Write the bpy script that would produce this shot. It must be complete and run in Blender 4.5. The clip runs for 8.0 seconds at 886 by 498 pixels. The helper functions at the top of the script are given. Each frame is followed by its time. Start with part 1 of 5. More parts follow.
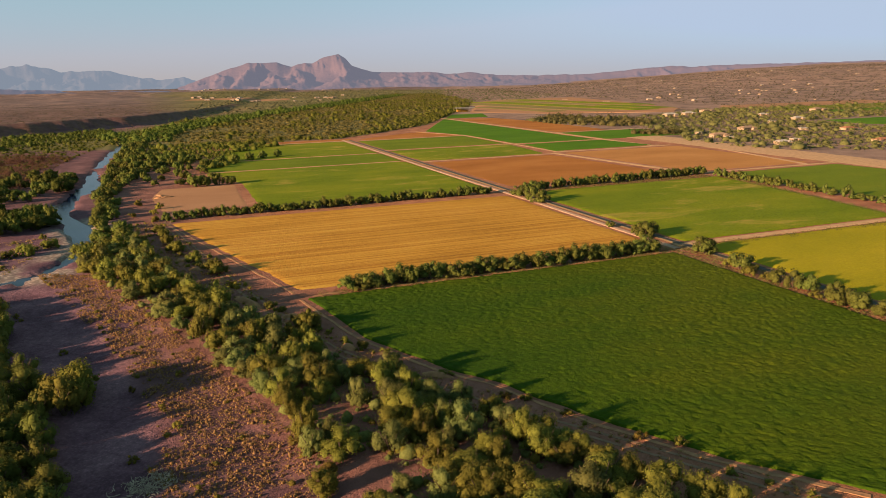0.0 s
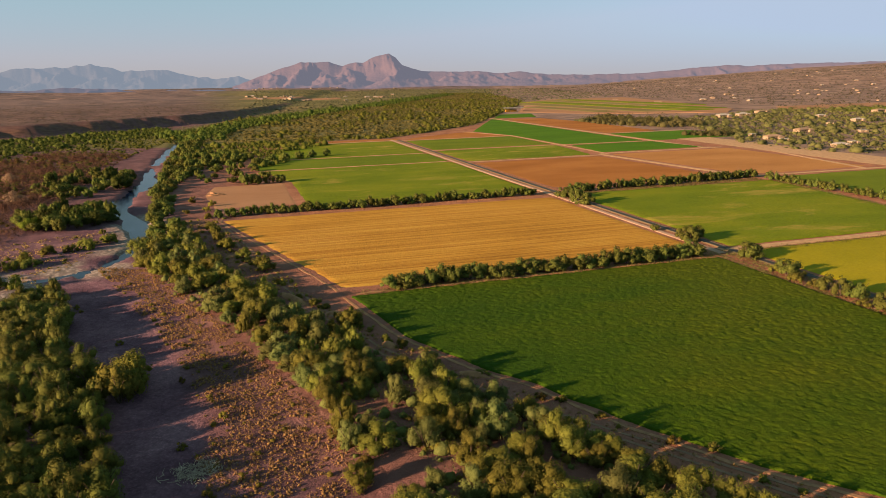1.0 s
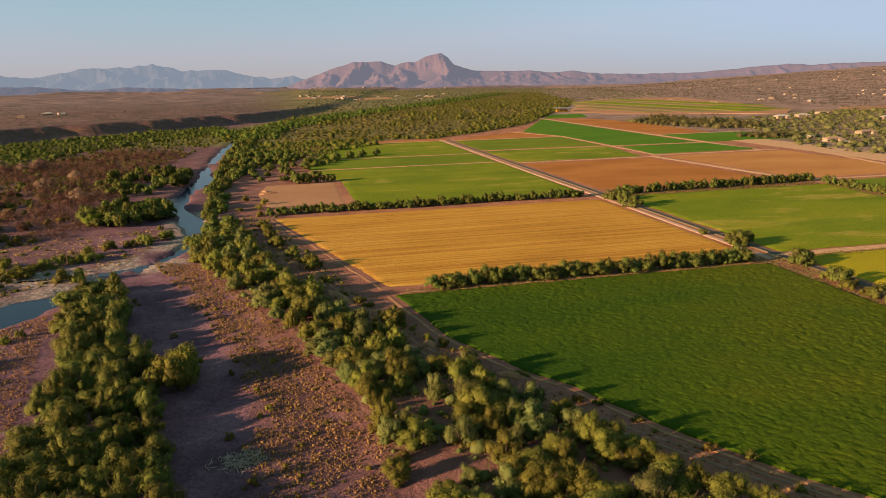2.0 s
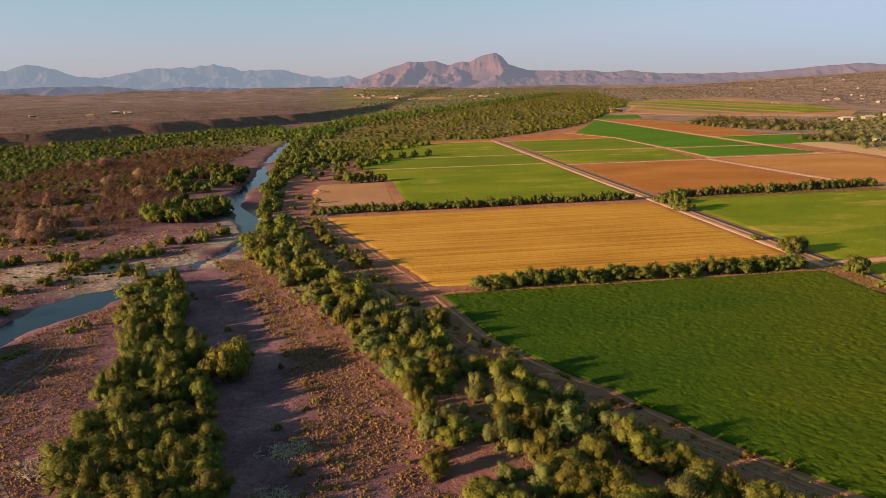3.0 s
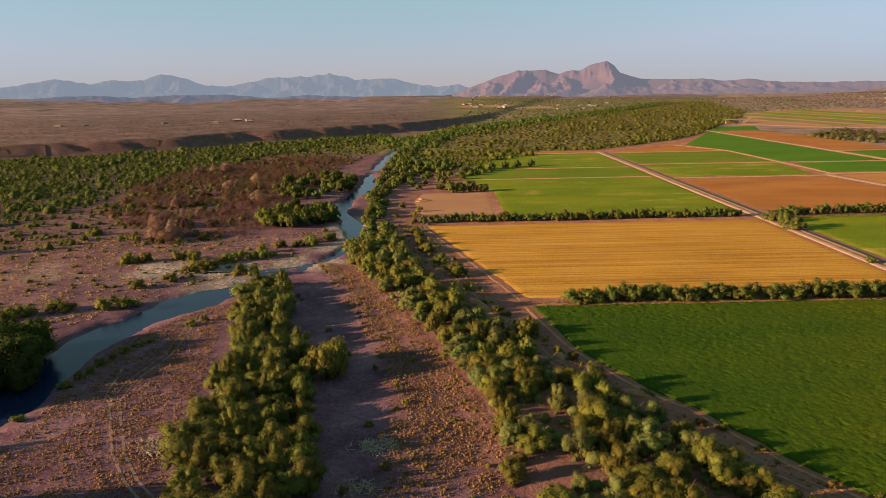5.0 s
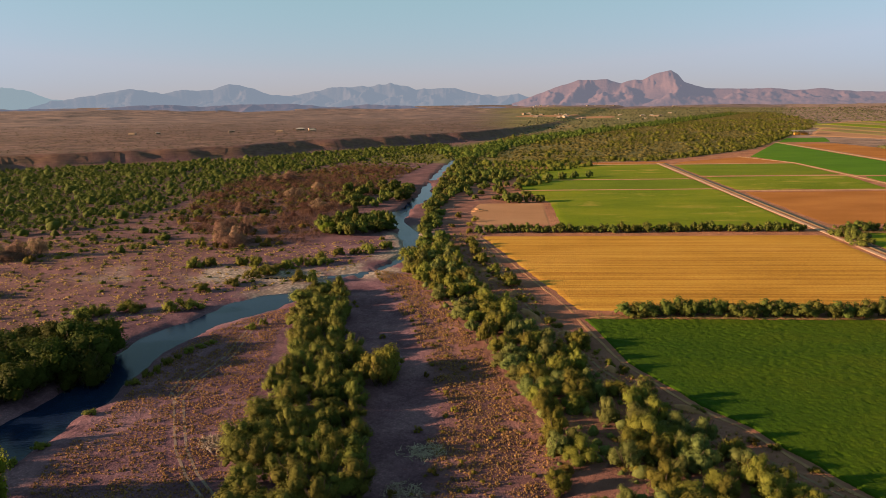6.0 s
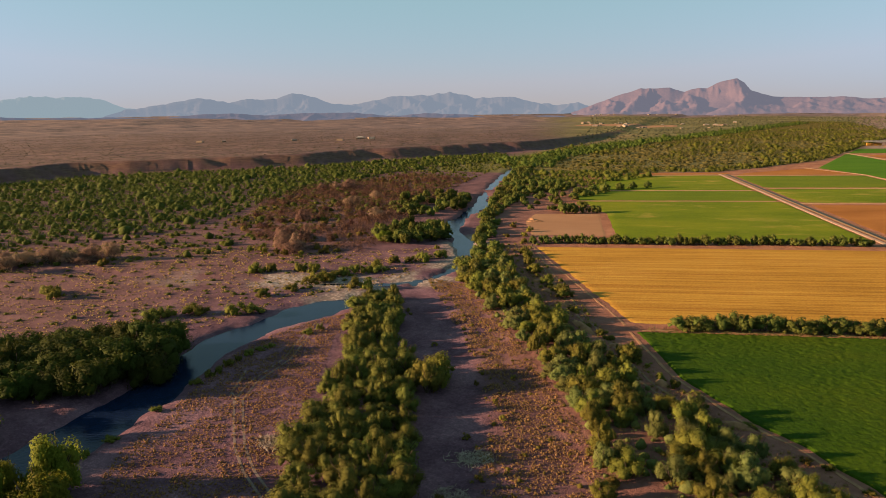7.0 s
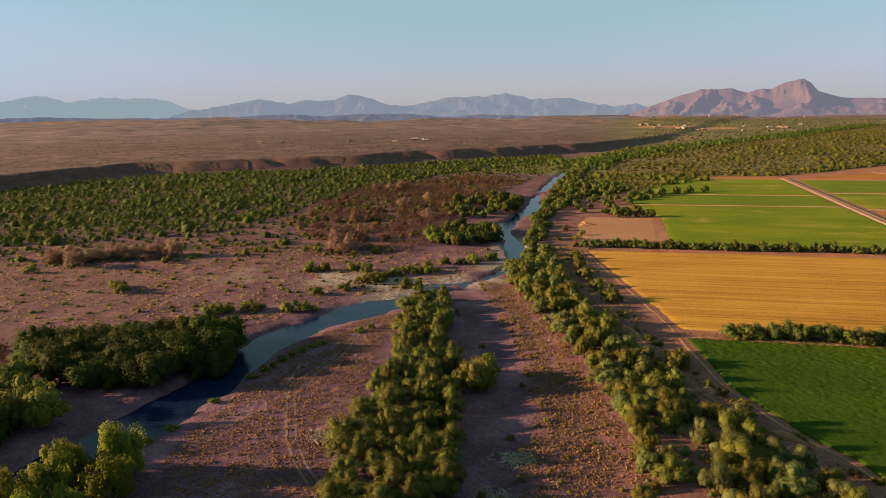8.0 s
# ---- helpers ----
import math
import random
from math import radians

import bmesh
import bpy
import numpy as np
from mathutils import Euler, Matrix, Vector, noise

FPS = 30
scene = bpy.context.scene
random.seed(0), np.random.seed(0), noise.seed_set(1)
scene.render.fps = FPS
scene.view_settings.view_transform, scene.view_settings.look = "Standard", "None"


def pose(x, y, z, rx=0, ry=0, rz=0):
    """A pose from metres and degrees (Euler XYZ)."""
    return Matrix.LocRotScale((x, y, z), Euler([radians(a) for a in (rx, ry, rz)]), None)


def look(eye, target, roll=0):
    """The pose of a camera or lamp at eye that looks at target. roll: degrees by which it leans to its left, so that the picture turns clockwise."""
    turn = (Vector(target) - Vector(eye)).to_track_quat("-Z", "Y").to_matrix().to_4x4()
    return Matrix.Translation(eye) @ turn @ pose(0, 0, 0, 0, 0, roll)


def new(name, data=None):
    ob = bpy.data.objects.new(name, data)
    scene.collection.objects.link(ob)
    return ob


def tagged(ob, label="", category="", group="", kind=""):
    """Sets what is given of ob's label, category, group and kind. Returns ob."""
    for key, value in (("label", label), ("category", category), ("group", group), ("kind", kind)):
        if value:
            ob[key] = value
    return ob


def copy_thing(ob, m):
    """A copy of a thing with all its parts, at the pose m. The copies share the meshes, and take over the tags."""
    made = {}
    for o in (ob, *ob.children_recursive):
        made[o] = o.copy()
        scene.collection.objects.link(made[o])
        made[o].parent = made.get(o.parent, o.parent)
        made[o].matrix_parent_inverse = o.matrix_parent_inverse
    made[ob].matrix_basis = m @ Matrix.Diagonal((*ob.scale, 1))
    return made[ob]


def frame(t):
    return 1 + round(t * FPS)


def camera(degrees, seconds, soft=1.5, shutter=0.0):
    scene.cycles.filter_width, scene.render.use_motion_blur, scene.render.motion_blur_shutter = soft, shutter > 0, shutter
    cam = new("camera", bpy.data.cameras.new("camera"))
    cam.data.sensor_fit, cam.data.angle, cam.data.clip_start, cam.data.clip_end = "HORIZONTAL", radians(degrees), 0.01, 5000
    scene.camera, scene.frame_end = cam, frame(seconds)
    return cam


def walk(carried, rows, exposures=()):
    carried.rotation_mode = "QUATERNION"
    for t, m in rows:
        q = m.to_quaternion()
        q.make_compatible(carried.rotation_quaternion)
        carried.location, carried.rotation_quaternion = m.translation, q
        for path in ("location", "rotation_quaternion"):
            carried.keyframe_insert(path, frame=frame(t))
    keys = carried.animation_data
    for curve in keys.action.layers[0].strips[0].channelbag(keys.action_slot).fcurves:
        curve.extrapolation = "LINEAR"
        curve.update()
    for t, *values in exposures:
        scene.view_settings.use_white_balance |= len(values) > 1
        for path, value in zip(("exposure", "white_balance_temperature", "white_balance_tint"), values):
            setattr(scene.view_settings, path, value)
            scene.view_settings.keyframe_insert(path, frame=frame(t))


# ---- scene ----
cam = camera(63.8, 8.0, 0.7)
# seconds, eye, yaw, pitch, roll
ROWS = [
    (0.0, 0.00, 0.00, 50.00, 0.000, -13.617, 1.113),
    (0.5, 0.66, -1.12, 50.47, 1.942, -13.625, 1.095),
    (1.0, 1.45, -2.20, 50.95, 3.897, -13.611, 1.085),
    (1.5, 2.21, -3.18, 51.43, 5.877, -13.607, 1.117),
    (3.0, 4.82, -6.55, 52.90, 12.207, -13.548, 1.117),
    (3.5, 5.73, -7.59, 53.39, 14.296, -13.529, 1.130),
    (4.0, 6.55, -8.49, 53.84, 16.370, -13.418, 1.102),
    (4.5, 7.57, -9.58, 54.33, 18.499, -13.103, 1.102),
    (6.0, 10.31, -12.33, 55.60, 25.465, -11.938, 1.068),
    (6.5, 11.41, -13.33, 56.11, 27.837, -11.547, 1.070),
    (7.0, 12.42, -14.29, 56.59, 30.115, -11.187, 1.073),
    (7.5, 13.59, -15.17, 57.05, 32.339, -11.051, 1.061),
    (8.0, 14.72, -16.03, 57.50, 34.497, -11.036, 1.029),
]
walk(cam, [(t, pose(x, y, z, 90 + pitch, roll, yaw)) for t, x, y, z, yaw, pitch, roll in ROWS])

# ---- light: low evening sun from the west-south-west, clear sky ----
SUN_EL, SUN_AZ = radians(13), radians(238)
world = bpy.data.worlds.new("evening_sky")
scene.world = world
world.use_nodes = True
wn = world.node_tree.nodes
sky = wn.new("ShaderNodeTexSky")
sky.sky_type, sky.sun_disc = "NISHITA", False
sky.sun_elevation, sky.sun_rotation = SUN_EL, SUN_AZ
sky.altitude, sky.air_density, sky.dust_density, sky.ozone_density = 900, 0.9, 0.8, 3.0
wn["Background"].inputs["Strength"].default_value = 0.052
tint = wn.new("ShaderNodeMix")
tint.data_type, tint.blend_type = "RGBA", "MULTIPLY"
tint.inputs[0].default_value, tint.inputs[7].default_value = 1.0, (0.90, 0.86, 0.90, 1)
world.node_tree.links.new(sky.outputs[0], tint.inputs[6])
haze = wn.new("ShaderNodeMix")
haze.data_type = "RGBA"
haze.inputs[0].default_value, haze.inputs[7].default_value = 0.45, (2.55, 2.88, 3.3, 1)
world.node_tree.links.new(tint.outputs[2], haze.inputs[6])


def sky_sum(socket, gain, add, top):
    """A colour channel of the sky, stretched and held below a ceiling."""
    last = socket
    for op, v in (("MULTIPLY", gain), ("ADD", add), ("MINIMUM", top), ("MAXIMUM", 1.25)):
        n = wn.new("ShaderNodeMath")
        n.operation, n.inputs[1].default_value = op, v
        world.node_tree.links.new(last, n.inputs[0])
        last = n.outputs[0]
    return last


# dusty evening air: a pinkish horizon under a pale turquoise sky
split, join = wn.new("ShaderNodeSeparateColor"), wn.new("ShaderNodeCombineColor")
world.node_tree.links.new(haze.outputs[2], split.inputs[0])
for k, (channel, gain, add, top) in enumerate(((0, 0.92, -0.10, 2.3), (2, 0.42, 1.02, 2.82), (2, 0.80, 0.08, 3.65))):
    world.node_tree.links.new(sky_sum(split.outputs[channel], gain, add, top), join.inputs[k])
world.node_tree.links.new(join.outputs[0], wn["Background"].inputs["Color"])
sun_data = bpy.data.lights.new("sun", "SUN")
sun_data.energy, sun_data.angle, sun_data.color = 5.0, radians(0.53), (1.0, 0.62, 0.335)
sun = new("sun", sun_data)
sun_dir = Vector((math.sin(SUN_AZ) * math.cos(SUN_EL), math.cos(SUN_AZ) * math.cos(SUN_EL), math.sin(SUN_EL)))
sun.matrix_world = look(tuple(sun_dir * 400), (0, 0, 0))
scene.view_settings.exposure = 1.97


# ---- node helpers ----
def node_mat(name):
    m = bpy.data.materials.new(name)
    m.use_nodes = True
    nt = m.node_tree
    return m, nt, nt.nodes["Principled BSDF"]


def put(nt, kind, **inputs):
    n = nt.nodes.new(kind)
    for k, v in inputs.items():
        key = int(k[1:]) if k[0] == "i" and k[1:].isdigit() else k.replace("_", " ")
        if isinstance(v, bpy.types.NodeSocket):
            nt.links.new(v, n.inputs[key])
        else:
            n.inputs[key].default_value = v
    return n


def spot(nt, turn=0.0, stretch=(1, 1, 1)):
    """World position, turned to the field grid if asked."""
    g = nt.nodes.new("ShaderNodeNewGeometry")
    m = put(nt, "ShaderNodeMapping", Vector=g.outputs["Position"], Rotation=(0, 0, radians(turn)), Scale=tuple(1 / k for k in stretch))
    m.vector_type = "TEXTURE"
    return m.outputs[0]


def fnoise(nt, vec, scale, detail=4.0, rough=0.55, distort=0.0):
    return put(nt, "ShaderNodeTexNoise", Vector=vec, Scale=scale, Detail=detail, Roughness=rough, Distortion=distort).outputs[0]


def ramp(nt, fac, stops):
    r = nt.nodes.new("ShaderNodeValToRGB")
    nt.links.new(fac, r.inputs[0])
    el = r.color_ramp.elements
    while len(el) < len(stops):
        el.new(0.5)
    for e, (p, c) in zip(el, stops):
        e.position = p
        e.color = (*c, 1) if len(c) == 3 else c
    return r.outputs[0]


def mix(nt, fac, a, b, mode="MIX"):
    m = nt.nodes.new("ShaderNodeMix")
    m.data_type, m.blend_type = "RGBA", mode
    for i, v in ((0, fac), (6, a), (7, b)):
        if isinstance(v, bpy.types.NodeSocket):
            nt.links.new(v, m.inputs[i])
        else:
            m.inputs[i].default_value = (*v, 1) if isinstance(v, tuple) and len(v) == 3 else v
    return m.outputs[2]


def maths(nt, op, a, b=0.0):
    m = nt.nodes.new("ShaderNodeMath")
    m.operation = op
    for i, v in ((0, a), (1, b)):
        if isinstance(v, bpy.types.NodeSocket):
            nt.links.new(v, m.inputs[i])
        else:
            m.inputs[i].default_value = v
    return m.outputs[0]


def bump(nt, bsdf, height, strength=0.5, distance=0.1):
    b = put(nt, "ShaderNodeBump", Height=height, Strength=strength, Distance=distance)
    nt.links.new(b.outputs[0], bsdf.inputs["Normal"])


def attr(nt, name):
    a = nt.nodes.new("ShaderNodeAttribute")
    a.attribute_name = name
    return a.outputs["Fac"]


ALBEDO = 0.495  # overall scale on base colours, lowered with a raised exposure to deepen shade


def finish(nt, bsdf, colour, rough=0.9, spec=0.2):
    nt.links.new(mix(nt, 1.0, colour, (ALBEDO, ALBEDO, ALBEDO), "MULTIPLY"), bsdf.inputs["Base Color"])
    bsdf.inputs["Roughness"].default_value = rough
    bsdf.inputs["Specular IOR Level"].default_value = spec


# ---- materials ----
def ground_material():
    m, nt, b = node_mat("earth")
    p = spot(nt)
    big, mid, fine = fnoise(nt, p, 0.012, 5), fnoise(nt, p, 0.09, 6, 0.62), fnoise(nt, p, 1.1, 6, 0.7)
    sand = ramp(nt, mid, [(0.30, (0.118, 0.066, 0.115)), (0.48, (0.21, 0.124, 0.198)), (0.68, (0.34, 0.218, 0.31))])
    sand = mix(nt, 0.75, sand, ramp(nt, fine, [(0.3, (0.25, 0.22, 0.21)), (0.7, (0.66, 0.60, 0.56))]), "OVERLAY")
    stones = put(nt, "ShaderNodeTexVoronoi", Vector=p, Scale=2.2, Randomness=1.0)
    sand = mix(nt, 0.5, sand, ramp(nt, stones.outputs["Distance"], [(0.1, (0.72, 0.70, 0.68)), (0.5, (0.36, 0.34, 0.34))]), "OVERLAY")
    dirt = ramp(nt, mid, [(0.3, (0.31, 0.14, 0.09)), (0.55, (0.46, 0.215, 0.135)), (0.75, (0.58, 0.31, 0.20))])
    dirt = mix(nt, 0.45, dirt, ramp(nt, fine, [(0.3, (0.36, 0.32, 0.30)), (0.7, (0.62, 0.6, 0.57))]), "OVERLAY")
    litter = ramp(nt, mid, [(0.3, (0.115, 0.060, 0.074)), (0.55, (0.22, 0.113, 0.132)), (0.8, (0.34, 0.19, 0.20))])
    # open desert: red-brown soil under scattered low scrub
    cells = put(nt, "ShaderNodeTexVoronoi", Vector=p, Scale=0.10, Randomness=1.0)
    dots = ramp(nt, cells.outputs["Distance"], [(0.26, (1, 1, 1)), (0.42, (0, 0, 0))])
    cover = maths(nt, "MULTIPLY", dots, ramp(nt, big, [(0.35, (0.25, 0.25, 0.25)), (0.6, (1, 1, 1))]))
    desert = ramp(nt, fnoise(nt, p, 0.03, 8, 0.75), [(0.34, (0.085, 0.056, 0.062)), (0.5, (0.18, 0.112, 0.112)), (0.66, (0.32, 0.20, 0.175))])
    desert = mix(nt, ramp(nt, fnoise(nt, p, 0.0045, 5, 0.6), [(0.42, (0, 0, 0)), (0.62, (0.55, 0.55, 0.55))]), desert, (0.17, 0.105, 0.09))
    desert = mix(nt, cover, desert, (0.07, 0.062, 0.038))
    # distance haze painted into the far desert's soil colour
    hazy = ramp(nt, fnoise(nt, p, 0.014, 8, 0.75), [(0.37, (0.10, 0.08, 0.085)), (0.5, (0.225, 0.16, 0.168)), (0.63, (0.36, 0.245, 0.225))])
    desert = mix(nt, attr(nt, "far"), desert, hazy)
    meadow = ramp(nt, fnoise(nt, p, 0.01, 7, 0.7), [(0.36, (0.11, 0.112, 0.042)), (0.5, (0.205, 0.19, 0.07)), (0.66, (0.31, 0.25, 0.11))])
    desert = mix(nt, attr(nt, "valley"), desert, meadow)
    # pale village soil; on the east hills its lift also paints in haze
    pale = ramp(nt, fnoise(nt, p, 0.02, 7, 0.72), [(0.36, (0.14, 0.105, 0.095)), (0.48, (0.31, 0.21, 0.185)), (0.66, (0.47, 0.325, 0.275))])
    c = mix(nt, attr(nt, "sand"), litter, sand)
    cobble = put(nt, "ShaderNodeTexVoronoi", Vector=p, Scale=0.9, Randomness=1.0)
    gravel = mix(nt, 0.8, ramp(nt, mid, [(0.3, (0.33, 0.275, 0.265)), (0.7, (0.56, 0.49, 0.47))]), ramp(nt, cobble.outputs["Distance"], [(0.15, (0.75, 0.74, 0.73)), (0.6, (0.30, 0.29, 0.29))]), "OVERLAY")
    c = mix(nt, attr(nt, "gravel"), c, gravel)
    c = mix(nt, attr(nt, "desert"), c, desert)
    c = mix(nt, attr(nt, "dirt"), c, dirt)
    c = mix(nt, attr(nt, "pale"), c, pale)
    # scarp rock darkened, so the bluff's shaded face is partly in the colour
    scarp = ramp(nt, fnoise(nt, spot(nt, 0, (1, 1, 6)), 0.12, 5), [(0.3, (0.12, 0.066, 0.055)), (0.7, (0.26, 0.15, 0.115))])
    c = mix(nt, attr(nt, "scarp"), c, scarp)
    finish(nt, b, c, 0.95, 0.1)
    bump(nt, b, maths(nt, "ADD", fine, maths(nt, "MULTIPLY", mid, 2.0)), 1.0, 0.5)
    return m


def crop_material(name, low, mean, high, streak=0.35, row=0.0, turn=21.0, bare=None, thin=None):
    m, nt, b = node_mat(name)
    p = spot(nt, turn)
    patch = fnoise(nt, spot(nt, turn, (0.5, 1, 1)), 0.035, 5, 0.6)
    tuft = fnoise(nt, p, 1.6, 5, 0.7)
    if thin:
        # the stand grows thinner and drier from one side of the field to the other
        side = put(nt, "ShaderNodeMapRange", i0=put(nt, "ShaderNodeSeparateXYZ", i0=p).outputs[0], i1=thin[0], i2=thin[1], i3=-0.2, i4=0.25).outputs[0]
        patch = maths(nt, "ADD", patch, side)
    c = ramp(nt, patch, [(0.25, low), (0.5, mean), (0.75, high)])
    c = mix(nt, streak, c, ramp(nt, tuft, [(0.3, (0.22, 0.22, 0.22)), (0.7, (0.75, 0.75, 0.75))]), "OVERLAY")
    if row:
        lines = fnoise(nt, spot(nt, turn, (0.012, 1, 1)), row, 3, 0.7)
        c = mix(nt, 0.6, c, ramp(nt, lines, [(0.36, (0.24, 0.23, 0.22)), (0.62, (0.70, 0.68, 0.64))]), "OVERLAY")
    if bare:
        worn = ramp(nt, fnoise(nt, spot(nt, turn, (0.35, 1, 1)), 0.06, 6, 0.7, 0.6), [(0.545, (0, 0, 0)), (0.68, (1, 1, 1))])
        c = mix(nt, maths(nt, "MULTIPLY", worn, 0.75), c, bare)
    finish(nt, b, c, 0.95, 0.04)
    bump(nt, b, tuft, 0.7, 0.25)
    return m


def leaf_material(name, low, mean, high, thin=0.3):
    m, nt, b = node_mat(name)
    g = nt.nodes.new("ShaderNodeNewGeometry")
    o = nt.nodes.new("ShaderNodeObjectInfo")
    c = ramp(nt, g.outputs["Random Per Island"], [(0.0, tuple(0.72 * a + 0.28 * b for a, b in zip(mean, low))), (0.5, mean), (1.0, tuple(0.72 * a + 0.28 * b for a, b in zip(mean, high)))])
    twigs = fnoise(nt, spot(nt), 2.6, 5, 0.7)
    c = mix(nt, 0.7, c, ramp(nt, twigs, [(0.3, (0.28, 0.28, 0.28)), (0.7, (0.70, 0.70, 0.70))]), "OVERLAY")
    shade = put(nt, "ShaderNodeHueSaturation", Color=c, Saturation=0.94,
                Hue=maths(nt, "ADD", maths(nt, "MULTIPLY", o.outputs["Random"], 0.05), 0.475),
                Value=maths(nt, "ADD", maths(nt, "MULTIPLY", o.outputs["Random"], 0.5), 0.75)).outputs[0]
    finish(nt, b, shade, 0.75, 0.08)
    bump(nt, b, fnoise(nt, spot(nt), 5.0, 4, 0.7), 0.8, 0.2)
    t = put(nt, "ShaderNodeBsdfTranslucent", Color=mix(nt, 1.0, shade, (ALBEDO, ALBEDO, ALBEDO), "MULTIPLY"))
    s = put(nt, "ShaderNodeMixShader", i0=thin, i1=b.outputs[0], i2=t.outputs[0])
    nt.links.new(s.outputs[0], nt.nodes["Material Output"].inputs["Surface"])
    return m


def plain_material(name, colour, rough=0.8, scale=2.0, vary=0.25, metal=0.0, relief=0.2):
    m, nt, b = node_mat(name)
    n = fnoise(nt, spot(nt), scale, 5, 0.65)
    dark = tuple(v * (1 - vary) for v in colour)
    light = tuple(min(1, v * (1 + vary)) for v in colour)
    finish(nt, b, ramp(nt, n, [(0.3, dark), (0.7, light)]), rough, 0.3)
    b.inputs["Metallic"].default_value = metal
    bump(nt, b, n, relief, 0.05)
    return m


def water_material():
    m, nt, b = node_mat("river_water")
    n = fnoise(nt, spot(nt), 0.5, 4, 0.6)
    finish(nt, b, ramp(nt, n, [(0.3, (0.008, 0.019, 0.062)), (0.7, (0.013, 0.028, 0.082))]), 0.10, 0.12)
    b.inputs["IOR"].default_value = 1.33
    bump(nt, b, fnoise(nt, spot(nt), 1.3, 4), 0.3, 0.15)
    return m


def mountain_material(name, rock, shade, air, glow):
    """Bare rock; a faint painted-in glow stands for the kilometres of air before it."""
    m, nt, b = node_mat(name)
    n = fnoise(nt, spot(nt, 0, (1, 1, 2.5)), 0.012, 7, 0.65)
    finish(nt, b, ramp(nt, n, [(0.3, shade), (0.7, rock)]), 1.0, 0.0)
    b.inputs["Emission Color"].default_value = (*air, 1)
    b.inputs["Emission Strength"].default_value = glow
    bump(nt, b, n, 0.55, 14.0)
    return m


EARTH = ground_material()
ALFALFA = crop_material("alfalfa_dark", (0.036, 0.088, 0.006), (0.058, 0.110, 0.006), (0.098, 0.132, 0.007), 0.65, thin=(20, 131))
ALFALFA_OLIVE = crop_material("alfalfa_olive", (0.135, 0.21, 0.010), (0.205, 0.27, 0.014), (0.32, 0.33, 0.022), 0.5, bare=(0.55, 0.41, 0.10))
ALFALFA_PLAIN = crop_material("alfalfa_plain", (0.135, 0.20, 0.013), (0.18, 0.25, 0.017), (0.24, 0.28, 0.022), 0.4)
ALFALFA_BRIGHT = crop_material("alfalfa_bright", (0.075, 0.19, 0.009), (0.10, 0.235, 0.012), (0.13, 0.26, 0.015), 0.3)
CROP_YELLOW = crop_material("crop_yellow_green", (0.34, 0.32, 0.014), (0.42, 0.375, 0.018), (0.50, 0.42, 0.024), 0.3)
STUBBLE = crop_material("stubble_gold", (0.47, 0.245, 0.042), (0.60, 0.33, 0.06), (0.69, 0.41, 0.09), 0.5, row=0.6)
PLOUGHED = crop_material("ploughed_red_soil", (0.37, 0.148, 0.036), (0.48, 0.20, 0.055), (0.58, 0.265, 0.08), 0.35)
PLOUGHED_PALE = crop_material("pale_ploughed_soil", (0.46, 0.215, 0.07), (0.57, 0.28, 0.10), (0.66, 0.34, 0.13), 0.35)
FALLOW = crop_material("fallow_pink_soil", (0.42, 0.225, 0.13), (0.49, 0.275, 0.165), (0.54, 0.32, 0.20), 0.2)
FAR_CROP = crop_material("far_crop_mixed", (0.22, 0.20, 0.07), (0.29, 0.245, 0.095), (0.42, 0.28, 0.14), 0.25)
LEAF_OLIVE = leaf_material("mesquite_leaves", (0.10, 0.11, 0.016), (0.22, 0.228, 0.03), (0.36, 0.345, 0.046), 0.28)
LEAF_ISLAND = leaf_material("island_mesquite_leaves", (0.082, 0.095, 0.016), (0.168, 0.182, 0.03), (0.285, 0.28, 0.045), 0.24)
LEAF_GREY = leaf_material("desert_willow_leaves", (0.11, 0.135, 0.034), (0.195, 0.228, 0.06), (0.30, 0.32, 0.09), 0.3)
LEAF_GREEN = leaf_material("cottonwood_leaves", (0.075, 0.105, 0.016), (0.14, 0.172, 0.026), (0.235, 0.26, 0.04), 0.22)
LEAF_HEDGE = leaf_material("hedge_leaves", (0.08, 0.11, 0.018), (0.148, 0.182, 0.03), (0.24, 0.26, 0.045), 0.22)
LEAF_YELLOW = leaf_material("scrub_yellow_leaves", (0.15, 0.13, 0.02), (0.25, 0.21, 0.03), (0.34, 0.27, 0.045), 0.35)
LEAF_FAR = leaf_material("bosque_leaves", (0.09, 0.11, 0.013), (0.16, 0.18, 0.021), (0.25, 0.25, 0.032), 0.36)
LEAF_BOSQUE = leaf_material("bosque_scrub_leaves", (0.17, 0.172, 0.045), (0.26, 0.25, 0.068), (0.36, 0.33, 0.09), 0.45)
# leaf colour lowered to hold the shade on the grove's far side
LEAF_DARK = leaf_material("shade_darkened_leaves", (0.036, 0.054, 0.008), (0.075, 0.10, 0.012), (0.135, 0.155, 0.018), 0.3)
# muted grey-olive: the distance haze is put into the leaf colour
LEAF_HAZY = leaf_material("haze_tinted_leaves", (0.09, 0.085, 0.05), (0.135, 0.13, 0.075), (0.19, 0.175, 0.10), 0.3)
LEAF_DESERT = leaf_material("desert_scrub_leaves", (0.09, 0.075, 0.045), (0.125, 0.105, 0.06), (0.17, 0.14, 0.08), 0.2)
LEAF_VILLAGE = leaf_material("dusty_village_leaves", (0.10, 0.10, 0.035), (0.165, 0.16, 0.055), (0.25, 0.235, 0.08), 0.3)
LEAF_WILLOW = leaf_material("bright_willow_leaves", (0.15, 0.185, 0.012), (0.27, 0.31, 0.02), (0.42, 0.43, 0.03), 0.42)
